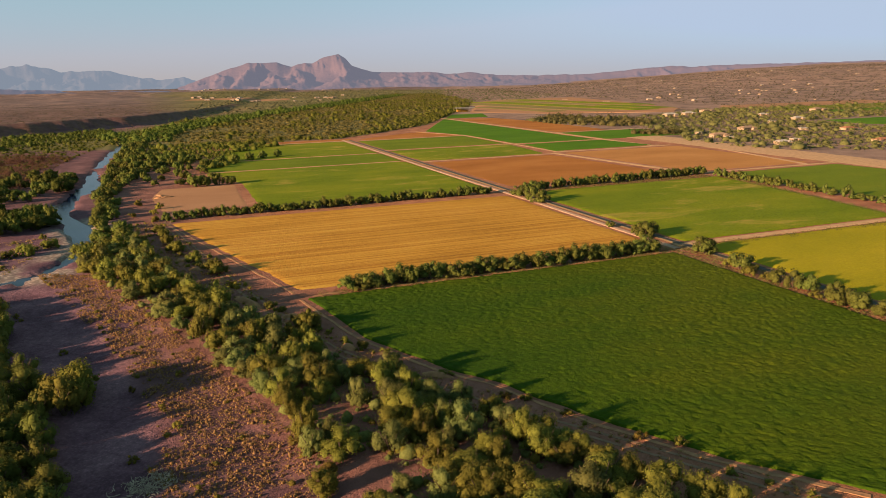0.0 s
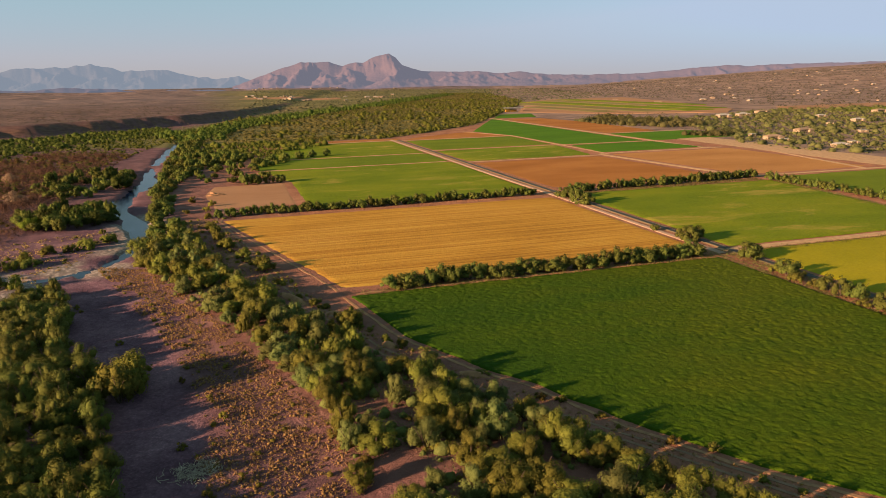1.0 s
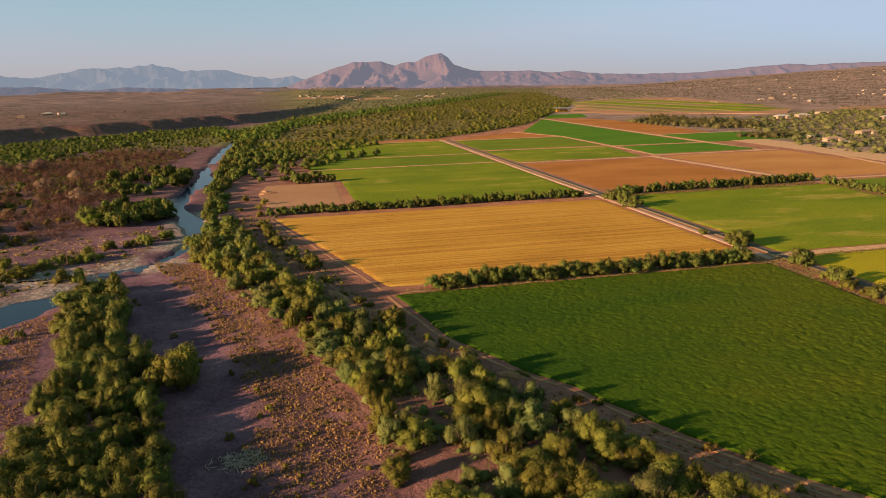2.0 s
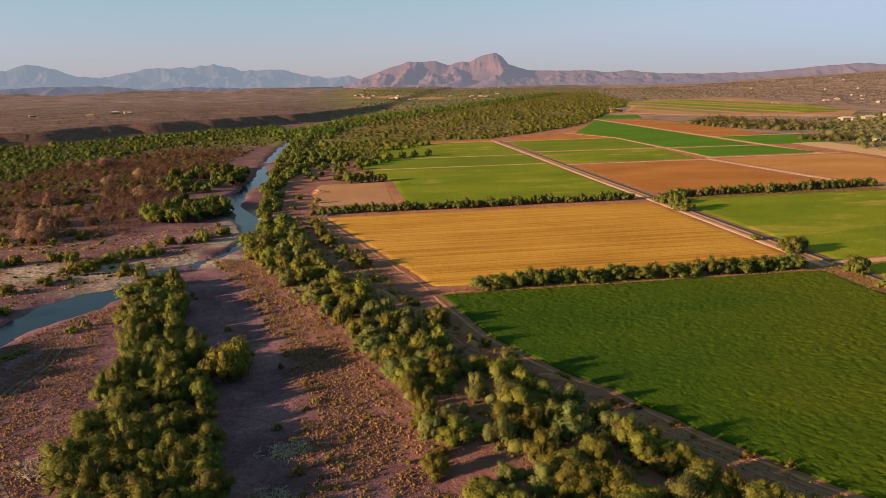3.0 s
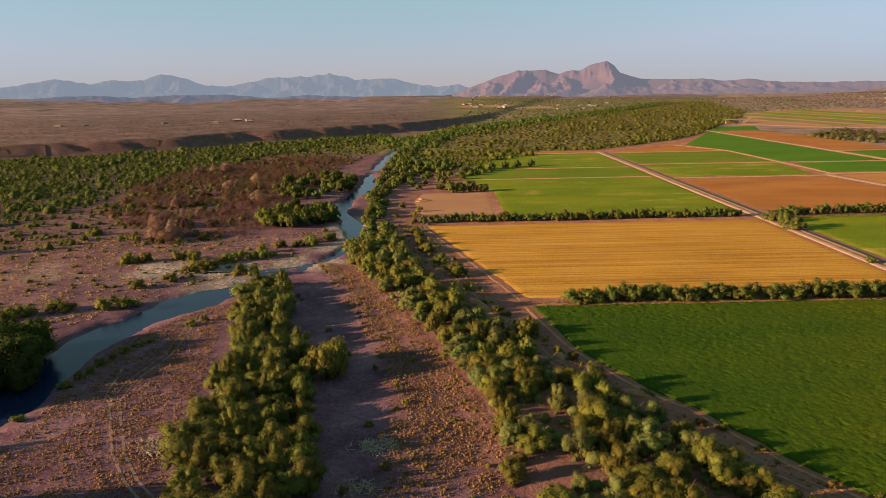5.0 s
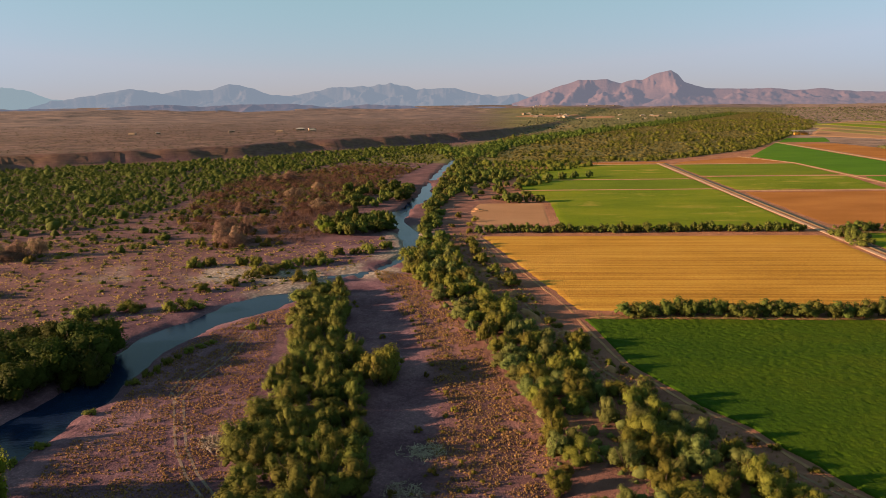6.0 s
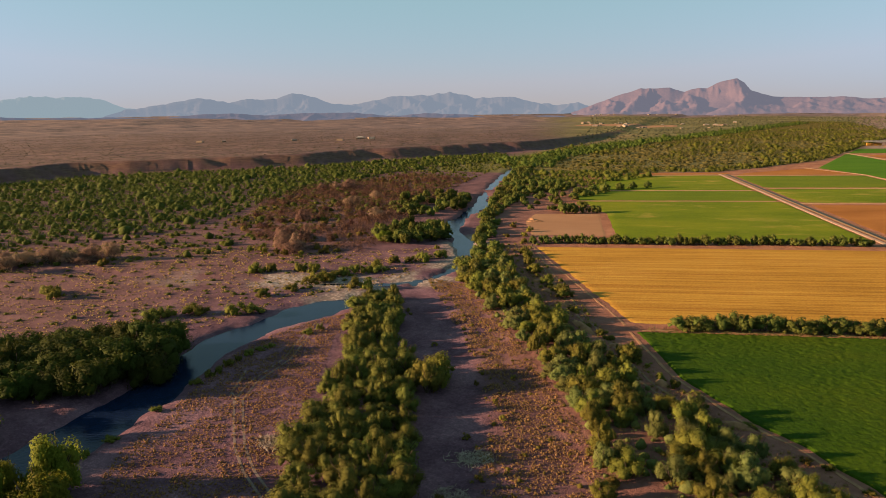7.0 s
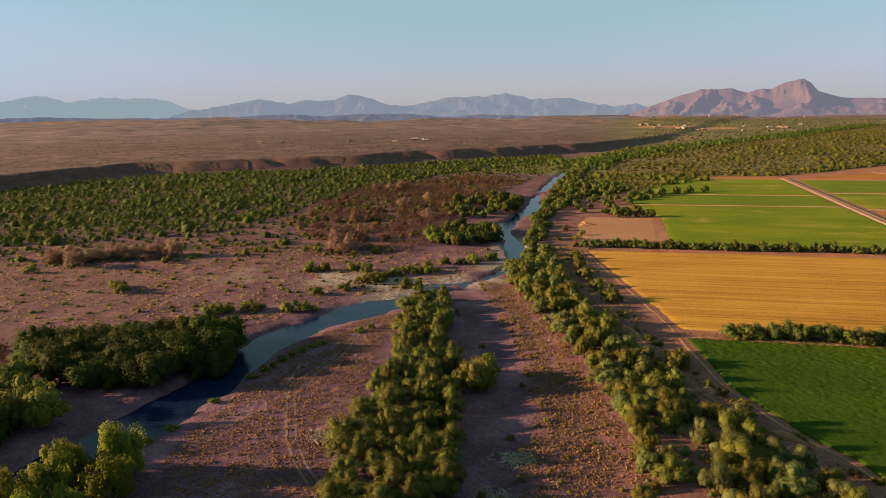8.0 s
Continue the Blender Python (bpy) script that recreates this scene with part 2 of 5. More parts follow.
LEAF_WEST = leaf_material("thicket_leaves", (0.055, 0.082, 0.010), (0.10, 0.135, 0.016), (0.18, 0.20, 0.026), 0.25)
TWIG_RED = leaf_material("tamarisk_twigs", (0.11, 0.052, 0.045), (0.165, 0.078, 0.06), (0.26, 0.12, 0.08), 0.25)
TWIG_GREY = leaf_material("bare_twigs", (0.27, 0.165, 0.12), (0.36, 0.225, 0.165), (0.46, 0.30, 0.22), 0.3)
DRIFT_TWIGS = leaf_material("bleached_twigs", (0.55, 0.45, 0.38), (0.68, 0.57, 0.48), (0.8, 0.7, 0.6), 0.2)
GRASS_DRY = leaf_material("dry_grass", (0.34, 0.215, 0.07), (0.56, 0.37, 0.13), (0.72, 0.50, 0.20), 0.4)
BARK = plain_material("bark", (0.10, 0.07, 0.05), 0.95, 6.0, 0.4)
WATER = water_material()
CONCRETE = plain_material("grey_concrete", (0.12, 0.09, 0.075), 0.85, 3.0, 0.2)
TRACK = plain_material("packed_dirt", (0.28, 0.17, 0.115), 0.95, 0.6, 0.25, relief=0.5)
ROAD_DIRT = plain_material("road_dirt", (0.56, 0.365, 0.26), 0.95, 0.5, 0.25, relief=0.5)
BERM = plain_material("weedy_berm_soil", (0.24, 0.17, 0.09), 0.95, 0.8, 0.35, relief=0.5)
DIRT_PILE = plain_material("dug_orange_soil", (0.40, 0.215, 0.115), 0.95, 0.5, 0.35, relief=0.8)
RUT_SAND = plain_material("rut_sand", (0.25, 0.185, 0.175), 0.95, 0.8, 0.3)
STUCCO = plain_material("tan_stucco", (0.44, 0.33, 0.25), 0.9, 1.0, 0.1)
ROOF_TAN = plain_material("tan_roof", (0.42, 0.29, 0.20), 0.85, 2.0, 0.15)
ROOF_WHITE = plain_material("white_roof", (0.56, 0.51, 0.47), 0.6, 2.0, 0.08)
ROOF_RED = plain_material("clay_tile_roof", (0.45, 0.20, 0.11), 0.85, 2.0, 0.2)
PANE = plain_material("dark_window_glass", (0.03, 0.035, 0.04), 0.08, 1.0, 0.1)
DOOR_WOOD = plain_material("brown_door", (0.20, 0.11, 0.06), 0.6, 3.0, 0.2)
RUST = plain_material("weathered_steel", (0.30, 0.24, 0.20), 0.6, 3.0, 0.3, 0.6)
DRIFT = plain_material("bleached_driftwood", (0.50, 0.42, 0.36), 0.9, 4.0, 0.25)
PALE_TRACK = plain_material("pale_field_track", (0.60, 0.37, 0.20), 0.95, 0.4, 0.25, relief=0.5)
# air and glow give each range its haze colour, mauve to pale blue
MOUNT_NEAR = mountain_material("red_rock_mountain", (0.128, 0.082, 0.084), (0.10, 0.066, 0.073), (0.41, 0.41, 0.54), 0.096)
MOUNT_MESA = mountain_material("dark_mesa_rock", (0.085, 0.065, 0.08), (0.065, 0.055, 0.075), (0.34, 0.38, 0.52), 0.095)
# canal water painted near black and dull, for the shade between its banks
SHADED_WATER = plain_material("shaded_canal_water", (0.035, 0.032, 0.026), 0.7, 1.0, 0.3)
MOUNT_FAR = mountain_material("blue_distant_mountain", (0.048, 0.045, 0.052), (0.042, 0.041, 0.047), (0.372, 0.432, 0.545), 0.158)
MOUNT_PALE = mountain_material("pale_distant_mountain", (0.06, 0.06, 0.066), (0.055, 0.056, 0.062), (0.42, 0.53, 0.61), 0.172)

# ---- plan helpers: numpy noise, polylines, the field grid ----
TABLE = np.random.default_rng(3).random((256, 256))


def vnoise(x, y):
    xi, yi = np.floor(x).astype(int), np.floor(y).astype(int)
    fx, fy = x - xi, y - yi
    fx, fy = fx * fx * (3 - 2 * fx), fy * fy * (3 - 2 * fy)
    a, b = TABLE[xi & 255, yi & 255], TABLE[(xi + 1) & 255, yi & 255]
    c, d = TABLE[xi & 255, (yi + 1) & 255], TABLE[(xi + 1) & 255, (yi + 1) & 255]
    return (a * (1 - fx) + b * fx) * (1 - fy) + (c * (1 - fx) + d * fx) * fy


def fbm(x, y, octaves=4):
    total, weight, amp = 0.0, 0.0, 1.0
    for k in range(octaves):
        total = total + amp * vnoise(x * 2 ** k + 17.3 * k, y * 2 ** k + 5.1 * k)
        weight += amp
        amp *= 0.5
    return total / weight


def step(a, b, x):
    t = np.clip((x - a) / (b - a), 0, 1)
    return t * t * (3 - 2 * t)


def along(x, y, line):
    """Signed distance to a polyline (positive to its left) and the interpolated third value of its points."""
    best, sign, value = np.full(np.shape(x), 1e9), np.ones(np.shape(x)), np.zeros(np.shape(x))
    for (x0, y0, *w0), (x1, y1, *w1) in zip(line, line[1:]):
        dx, dy = x1 - x0, y1 - y0
        t = np.clip(((x - x0) * dx + (y - y0) * dy) / (dx * dx + dy * dy), 0, 1)
        d = np.hypot(x - x0 - t * dx, y - y0 - t * dy)
        near = d < best
        best = np.where(near, d, best)
        sign = np.where(near, np.sign(dx * (y - y0) - dy * (x - x0)), sign)
        if w0:
            value = np.where(near, w0[0] + t * (w1[0] - w0[0]), value)
    return best * sign, value


def inside(x, y, poly):
    hit = np.zeros(np.shape(x), bool)
    for (x0, y0), (x1, y1) in zip(poly, poly[1:] + poly[:1]):
        cross = ((y0 > y) != (y1 > y)) & (x < (x1 - x0) * (y - y0) / (y1 - y0 + 1e-12) + x0)
        hit ^= cross
    return hit


GC, GS = math.cos(radians(21)), math.sin(radians(21))


def plan(u, v):
    """From the field grid (u along the hedges, v along the canal) to the world."""
    return u * GC - v * GS, u * GS + v * GC


# river: centre line with half widths; the east bank; the foot of the bluff
RIVER = [(-330, 760, 4), (-265, 590, 5), (-236.5, 501, 4.2), (-208, 422, 3.4), (-194, 388, 3.0), (-181, 363, 6.4), (-173, 329, 3.6), (-166, 306, 3.4), (-155.5, 282, 3.6),
         (-138.5, 260, 5.8), (-125, 239, 4.0), (-117.5, 226, 2.6), (-112, 205, 1.8), (-114, 180, 1.3), (-119, 162, 3), (-122, 150, 8.2), (-124, 140, 9.6), (-125.4, 128, 8.4),
         (-125.2, 113, 7.2), (-122, 98, 7.5), (-114, 80, 7.5), (-108, 60, 9), (-105, 44, 9), (-104, 28, 6), (-92, -10, 7), (-60, -120, 7)]
SIDE = [(-112, 192, 2), (-121, 178, 4), (-150, 165, 3), (-200, 150, 3), (-300, 120, 3)]
EAST_BANK = [(60, -100), (28, 10), (4, 52), (-18, 86), (-33, 106), (-62, 143), (-92, 180), (-110, 212), (-122, 262), (-140, 300), (-165, 350),
             (-190, 410), (-225, 495), (-262, 600), (-330, 800), (-420, 1400), (-600, 4900)]
BLUFF = [(-760, -900), (-690, -200), (-640, 40), (-600, 170), (-592, 250), (-622, 330), (-626, 395), (-575, 453), (-516, 514), (-476, 610),
         (-430, 735), (-385, 830), (-345, 960), (-380, 1300), (-560, 2300), (-900, 4900)]
BOSQUE_EDGE = [(-240, 556), (-165, 566), (-121, 599), (-89, 608), (-69, 645), (-15, 767), (11, 948), (48, 1243), (80, 1700)]
WASH = [(-112, 176, 5), (-94, 158, 6), (-68, 124, 6), (-51, 97, 7), (-44, 80, 7), (-36, 58, 7), (-20, 20, 7), (10, -60, 7)]
WATER_Z = -1.55


def zones(x, y):
    """Height of the ground and the shares of sand, desert, dirt, scarp and gravel."""
    wob = fbm(x * 0.03, y * 0.03, 3) - 0.5
    nib = fbm(x * 0.13 + 3, y * 0.13, 3) - 0.5
    bank, _ = along(x, y, EAST_BANK)
    river, half = along(x, y, RIVER)
    side, side_half = along(x, y, SIDE)
    bluff, _ = along(x, y, BLUFF)
    r = np.hypot(x, y)
    az = np.degrees(np.arctan2(x, y))
    plain = step(-4, 5, bank + 6 * wob)
    z = -0.75 * plain * (1 - step(60, 260, bank))
    z = z + plain * 0.5 * (fbm(x * 0.05, y * 0.05, 4) - 0.5) + 0.12 * (fbm(x * 0.4, y * 0.4, 3) - 0.5)
    channel = 1 - step(0.35, 1.25, (np.abs(river) + 4 * wob + 5 * nib) / np.maximum(half, 1))
    channel = np.maximum(channel, 0.55 * (1 - step(0.3, 1.4, (np.abs(side) + 6 * wob) / np.maximum(side_half, 1))))
    z = z * (1 - channel) - 2.4 * channel
    gully = 85 * np.abs(fbm(x * 0.006, y * 0.006, 3) - 0.5) + 26 * np.abs(fbm(x * 0.021 + 7, y * 0.021, 3) - 0.5) + 10 * (fbm(x * 0.06, y * 0.06, 3) - 0.5)
    up = bluff - gully + 6
    height = 11 - 5 * step(850, 1400, y) + 3 * (fbm(x * 0.004, y * 0.004, 2) - 0.5)
    mesa = 0.35 * step(-10, 9, up) + 0.65 * step(4, 15, up)
    z = z + height * mesa
    # the desert climbs to the far west, and to the hills on the east
    z = z + 38 * step(1200, 4900, r) * step(-22, -68, az) * (r > 900)
    z = z + 80 * step(1300, 4700, r + 900 * (fbm(x * 0.0012, y * 0.0012, 3) - 0.5)) * step(4, 30, az) * (az < 150)
    z = z + step(1300, 3000, r) * 12 * (fbm(x * 0.003, y * 0.003, 4) - 0.5)
    shelf = fbm(x * 0.0016 + 40, y * 0.0016, 3)
    z = z + (6 * step(0.52, 0.56, shelf) + 4 * step(0.62, 0.65, shelf)) * step(1900, 2600, r) * step(-8, -26, az) * (az < 0)
    wash, wash_half = along(x, y, WASH)
    bare = 1 - step(0.6, 1.5, (np.abs(wash) + 4 * wob) / wash_half)
    z = z - 0.45 * bare * plain
    sand = plain * step(0.32, 0.6, fbm(x * 0.022 + 9, y * 0.022, 4) + 0.35 * (np.abs(river) < 55) - 0.5 * step(75, 150, bank))
    sand = sand * (1 - 0.65 * np.exp(-(((x + 245) / 75) ** 2 + ((y - 330) / 120) ** 2)))
    # darker litter on the west bars puts the tufts' shadows into the colour
    sand = sand * (1 - 0.75 * step(-132, -180, x))
    sand = np.maximum(np.maximum(sand, channel), bare * plain)
    desert = np.maximum(step(2, 30, up), step(900, 1300, r))
    # darker litter near the bank partly paints in the trees' shade
    dirt = (1 - plain) * (0.3 + 0.7 * step(-14, -60, bank + 16 * wob)) * (1 - step(1150, 1500, r))
    scarp = step(-1, 5, up) * (1 - step(12, 18, up)) * (y < 1500)
    pebble = np.maximum(1 - step(5, 15, np.abs(side) + 9 * nib), (1 - step(5, 14, np.abs(river) + 9 * nib)) * (y > 145) * (y < 270))
    pebble = pebble * plain * step(-215, -165, x) * step(0.36, 0.5, fbm(x * 0.07 + 31, y * 0.07, 3))
    grid_u, grid_v = x * GC + y * GS, y * GC - x * GS
    # far east hills, lifted for haze, and the bare village ground
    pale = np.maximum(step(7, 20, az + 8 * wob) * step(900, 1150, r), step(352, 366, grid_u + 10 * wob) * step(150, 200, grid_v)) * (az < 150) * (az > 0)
    # share of the ground that takes the painted haze, growing with distance
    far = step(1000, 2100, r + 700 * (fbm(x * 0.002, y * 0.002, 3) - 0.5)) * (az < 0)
    valley = step(950, 1250, r) * step(-24, -18, az + 3 * wob) * (1 - step(6, 15, az)) * (1 - step(2900, 3400, r))
    wood = step(0, 6, along(x, y, BOSQUE_EDGE)[0] + 5 * nib) * step(552, 566, y) * step(-380, -330, x) * (y < 1500) * (1 - mesa)
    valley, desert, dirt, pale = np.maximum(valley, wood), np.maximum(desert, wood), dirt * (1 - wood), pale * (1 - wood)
    return z, sand, desert, dirt, scarp, pebble, pale, far, valley


def height_at(x, y):
    return float(zones(np.array([x], float), np.array([y], float))[0][0])


# ---- mesh helpers ----
def raw_mesh(name, verts, faces, smooth=False):
    """A mesh from arrays; faces is an (n, 3) or (n, 4) array."""
    verts, faces = np.asarray(verts, np.float32), np.asarray(faces, np.int32)
    me = bpy.data.meshes.new(name)
    me.vertices.add(len(verts))
    me.vertices.foreach_set("co", verts.ravel())
    me.loops.add(faces.size)
    me.loops.foreach_set("vertex_index", faces.ravel())
    me.polygons.add(len(faces))
    me.polygons.foreach_set("loop_start", np.arange(0, faces.size, faces.shape[1], dtype=np.int32))
    me.polygons.foreach_set("use_smooth", np.full(len(faces), smooth))
    me.update(calc_edges=True)
    me.validate()
    return me


def grid_faces(rows, cols, closed=False):
    i, j = np.meshgrid(np.arange(rows - 1), np.arange(cols if closed else cols - 1), indexing="ij")
    k = (j + 1) % cols
    return np.stack([i * cols + j, i * cols + k, (i + 1) * cols + k, (i + 1) * cols + j], -1).reshape(-1, 4)


def mesh_ob(name, me, material, parent=None, label=""):
    if material:
        me.materials.append(material)
    ob = new(name, me)
    if parent:
        ob.parent = parent
    if label:
        ob["label"] = label
    return ob


def part(name, bm, material, parent=None, label="", smooth=False):
    """Links a bmesh as one mesh object under a thing or a part."""
    me = bpy.data.meshes.new(name)
    bm.normal_update()
    bm.to_mesh(me)
    bm.free()
    if smooth:
        me.polygons.foreach_set("use_smooth", np.ones(len(me.polygons), bool))
    return mesh_ob(name, me, material, parent, label)


def box(bm, cx, cy, cz, sx, sy, sz, turn=0.0):
    m = Matrix.Translation((cx, cy, cz)) @ Matrix.Rotation(turn, 4, "Z") @ Matrix.Diagonal((sx, sy, sz, 1))
    return bmesh.ops.create_cube(bm, size=1, matrix=m)["verts"]


def empty(name, x, y, z, turn=0.0):
    ob = new(name)
    ob.empty_display_size = 0.3
    ob.location = (x, y, z)
    ob.rotation_euler = (0, 0, turn)
    return ob


# ---- the ground: one sheet to the horizon ----
def build_ground():
    az = np.concatenate([np.arange(-80, 42, 0.36), np.arange(42, 280, 4.0)])
    rad = [0.01, 6.0]
    while rad[-1] < 4850:
        rad.append(rad[-1] + max(1.6, 0.0145 * rad[-1]))
    a, r = np.meshgrid(np.radians(az), np.array(rad))
    x, y = r * np.sin(a) - 6, r * np.cos(a) - 6
    z, sand, desert, dirt, scarp, pebble, pale, far, valley = zones(x, y)
    # counter-clockwise from above
    me = raw_mesh("ground", np.stack([x, y, z], -1).reshape(-1, 3), grid_faces(*x.shape, closed=True)[:, ::-1], True)
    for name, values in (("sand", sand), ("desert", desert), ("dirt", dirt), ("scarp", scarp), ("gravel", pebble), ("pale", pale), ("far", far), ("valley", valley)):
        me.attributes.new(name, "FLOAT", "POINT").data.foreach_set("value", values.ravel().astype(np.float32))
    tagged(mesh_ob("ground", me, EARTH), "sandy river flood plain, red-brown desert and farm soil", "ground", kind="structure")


def build_river():
    pts = np.array([p[:2] for p in RIVER], float)
    rows = []
    for k, p in enumerate(pts):
        d = pts[min(k + 1, len(pts) - 1)] - pts[max(k - 1, 0)]
        n = np.array([-d[1], d[0]]) / np.hypot(*d)
        rows.append([(*(p + n * s * 24), WATER_Z) for s in (1, 0.5, 0, -0.5, -1)])
    me = raw_mesh("river", np.array(rows).reshape(-1, 3), grid_faces(len(rows), 5))
    tagged(mesh_ob("river", me, WATER), "shallow calm river water reflecting the evening sky", "river", kind="structure")


build_ground()
build_river()


# ---- mountains at the horizon ----
def range_of(name, material, crest_line, r0, r1, label, seed, jag=0.12, steep=1.0):
    """A worn range round the horizon. crest_line: azimuth and elevation in degrees of its peaks and saddles."""
    line = sorted(crest_line)
    az = np.arange(line[0][0], line[-1][0], 0.08)
    rad = np.linspace(r0, r1, 32)
    a, r = np.meshgrid(az, rad)
    t = (r - r0) / (r1 - r0)
    x, y = r * np.sin(np.radians(a)), r * np.cos(np.radians(a))
    crest = np.interp(a + 0.35 * (fbm(x * 0.006 + seed, y * 0.006, 3) - 0.5), *zip(*line))
    crest = crest + jag * (fbm(a * 1.6 + seed, 0 * a + seed, 5) - 0.5)
    ridge = np.clip(1 - 4.2 * np.abs(fbm(x * 0.0062 + seed, y * 0.0030 + 0.0015 * x, 5) - 0.5), 0, 1)
    climb = np.clip(t / 0.7, 0, 1)
    lift = np.where(t < 0.7, climb ** (1.5 * steep) * (0.36 + 0.64 * np.maximum(ridge, climb ** 5)), 1 - 0.5 * step(0.7, 1.0, t))
    top, foot = 53 + (r0 + 0.7 * (r1 - r0)) * np.tan(np.radians(crest)), -8.0
    z = foot + np.maximum(top - foot, 4) * lift
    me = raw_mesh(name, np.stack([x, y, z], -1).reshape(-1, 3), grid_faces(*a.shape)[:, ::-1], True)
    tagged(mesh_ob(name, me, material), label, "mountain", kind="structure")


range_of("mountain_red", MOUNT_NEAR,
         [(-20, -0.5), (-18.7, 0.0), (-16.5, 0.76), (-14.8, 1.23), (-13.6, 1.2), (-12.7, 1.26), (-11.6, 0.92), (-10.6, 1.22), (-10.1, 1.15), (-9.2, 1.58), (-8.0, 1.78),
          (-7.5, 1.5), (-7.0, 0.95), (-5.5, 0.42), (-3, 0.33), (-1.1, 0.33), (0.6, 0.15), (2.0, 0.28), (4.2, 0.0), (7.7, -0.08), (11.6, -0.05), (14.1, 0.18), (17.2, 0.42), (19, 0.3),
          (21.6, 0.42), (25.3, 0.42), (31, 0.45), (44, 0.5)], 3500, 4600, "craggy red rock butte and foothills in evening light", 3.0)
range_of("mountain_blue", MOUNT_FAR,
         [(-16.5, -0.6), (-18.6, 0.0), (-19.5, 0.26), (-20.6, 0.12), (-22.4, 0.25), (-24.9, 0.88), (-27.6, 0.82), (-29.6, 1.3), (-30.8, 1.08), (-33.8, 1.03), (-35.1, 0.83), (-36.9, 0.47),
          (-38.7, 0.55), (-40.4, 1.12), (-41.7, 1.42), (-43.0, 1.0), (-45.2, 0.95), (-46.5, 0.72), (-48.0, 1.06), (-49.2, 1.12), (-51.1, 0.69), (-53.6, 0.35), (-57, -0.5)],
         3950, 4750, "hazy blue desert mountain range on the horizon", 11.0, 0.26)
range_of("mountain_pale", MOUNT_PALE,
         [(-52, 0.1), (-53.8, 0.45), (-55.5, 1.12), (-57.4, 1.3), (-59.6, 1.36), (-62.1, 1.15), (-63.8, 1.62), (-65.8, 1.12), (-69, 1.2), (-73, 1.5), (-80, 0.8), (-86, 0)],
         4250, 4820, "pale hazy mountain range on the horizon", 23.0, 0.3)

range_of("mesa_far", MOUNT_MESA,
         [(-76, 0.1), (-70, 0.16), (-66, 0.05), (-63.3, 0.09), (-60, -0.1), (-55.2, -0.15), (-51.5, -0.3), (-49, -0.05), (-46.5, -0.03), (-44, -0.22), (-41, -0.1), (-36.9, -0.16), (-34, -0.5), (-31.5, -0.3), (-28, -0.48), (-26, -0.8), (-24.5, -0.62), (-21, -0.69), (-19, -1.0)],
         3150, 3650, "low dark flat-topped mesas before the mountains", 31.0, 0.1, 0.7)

# ---- fields ----
def field(name, material, left, right, label, z=0.06, res=2.0, relief=0.0, grain=(1.0, 1.0), category="field", drape=False, tufts=0.0):
    """A sown or bare field between two edges, each a list of (v, u)."""
    v0, v1 = max(left[0][0], right[0][0]), min(left[-1][0], right[-1][0])
    rows = max(2, int((v1 - v0) / res) + 1)
    cols = max(2, int((max(p[1] for p in right) - min(p[1] for p in left)) / res) + 1)
    v = np.linspace(v0, v1, rows)[:, None] + np.zeros((1, cols))
    ul, ur = np.interp(v[:, 0], *zip(*left)), np.interp(v[:, 0], *zip(*right))
    ragged = 1.2 * (fbm(v[:, 0] * 0.15, ul * 0.1, 3) - 0.5)
    u = (ul + ragged)[:, None] + (ur - ul - ragged)[:, None] * np.linspace(0, 1, cols)[None, :]
    v = v + 0.8 * (fbm(u * 0.12, v * 0.02 + 4, 3) - 0.5)
    x, y = plan(u, v)
    h = z + (zones(x, y)[0] if drape else 0 * u)
    if relief:
        h = h + relief * (fbm(u * grain[0], v * grain[1], 3) ** 1.5) + relief * 0.6 * fbm(u * 0.25, v * 0.25, 2)
    if tufts:
        stand = fbm(u * 0.9 + 0.6 * v, v * 1.7 - 0.5 * u, 3) + 0.4 * (fbm(u * 0.03, v * 0.03, 2) - 0.5)
        h = h - tufts * step(0.44, 0.30, stand) + 0.3 * tufts * step(0.5, 0.7, stand)
    for edge in (h[0], h[-1], h[:, 0], h[:, -1]):
        edge -= z + 0.12
    me = raw_mesh(name, np.stack([x, y, h], -1).reshape(-1, 3), grid_faces(*u.shape)[:, ::-1].copy()[:, ::-1], relief > 0)
    return tagged(mesh_ob(name, me, material), label, category, kind="structure")


field("field", ALFALFA, [(20, 108), (53, 76), (66, 65), (83, 55), (100, 47.5), (110, 41), (130, 32.5), (160.5, 26.5)], [(20, 131), (160.5, 131)],
      "dense dark green alfalfa field with uneven tufts", 0.24, 0.40, 0.14, (3.2, 1.6), tufts=0.13)
field("field", STUBBLE, [(168, 26), (204, 16), (254, 2.5), (272, -2.5)], [(168, 132.8), (272, 132.8)], "cut golden stubble field with mown lines", 0.08, 1.5, 0.12, (0.1, 0.9))
field("field", FALLOW, [(297, -6), (338, -12), (366, -7)], [(297, 29), (366, 30)], "bare pinkish fallow plot", 0.06, 3.0)
field("field", ALFALFA_OLIVE, [(287, 33), (300, 32), (365, 32), (416, 20)], [(287, 133.4), (416, 133.4)], "thin olive-green alfalfa field with dry patches", 0.15, 2.0, 0.2)
field("field", ALFALFA_PLAIN, [(420, 18), (435, 15), (470, 24)], [(420, 133.4), (470, 133.4)], "even green alfalfa strip", 0.15, 2.5, 0.15)
field("field", ALFALFA_OLIVE, [(474, 25), (546, 39), (577, 58)], [(474, 133.4), (577, 133.4)], "olive-green alfalfa field", 0.15, 2.5, 0.15)
field("field", PLOUGHED, [(583, 40), (600, 80)], [(583, 141), (600, 150)], "narrow strip of ploughed red soil", 0.06, 4.0)
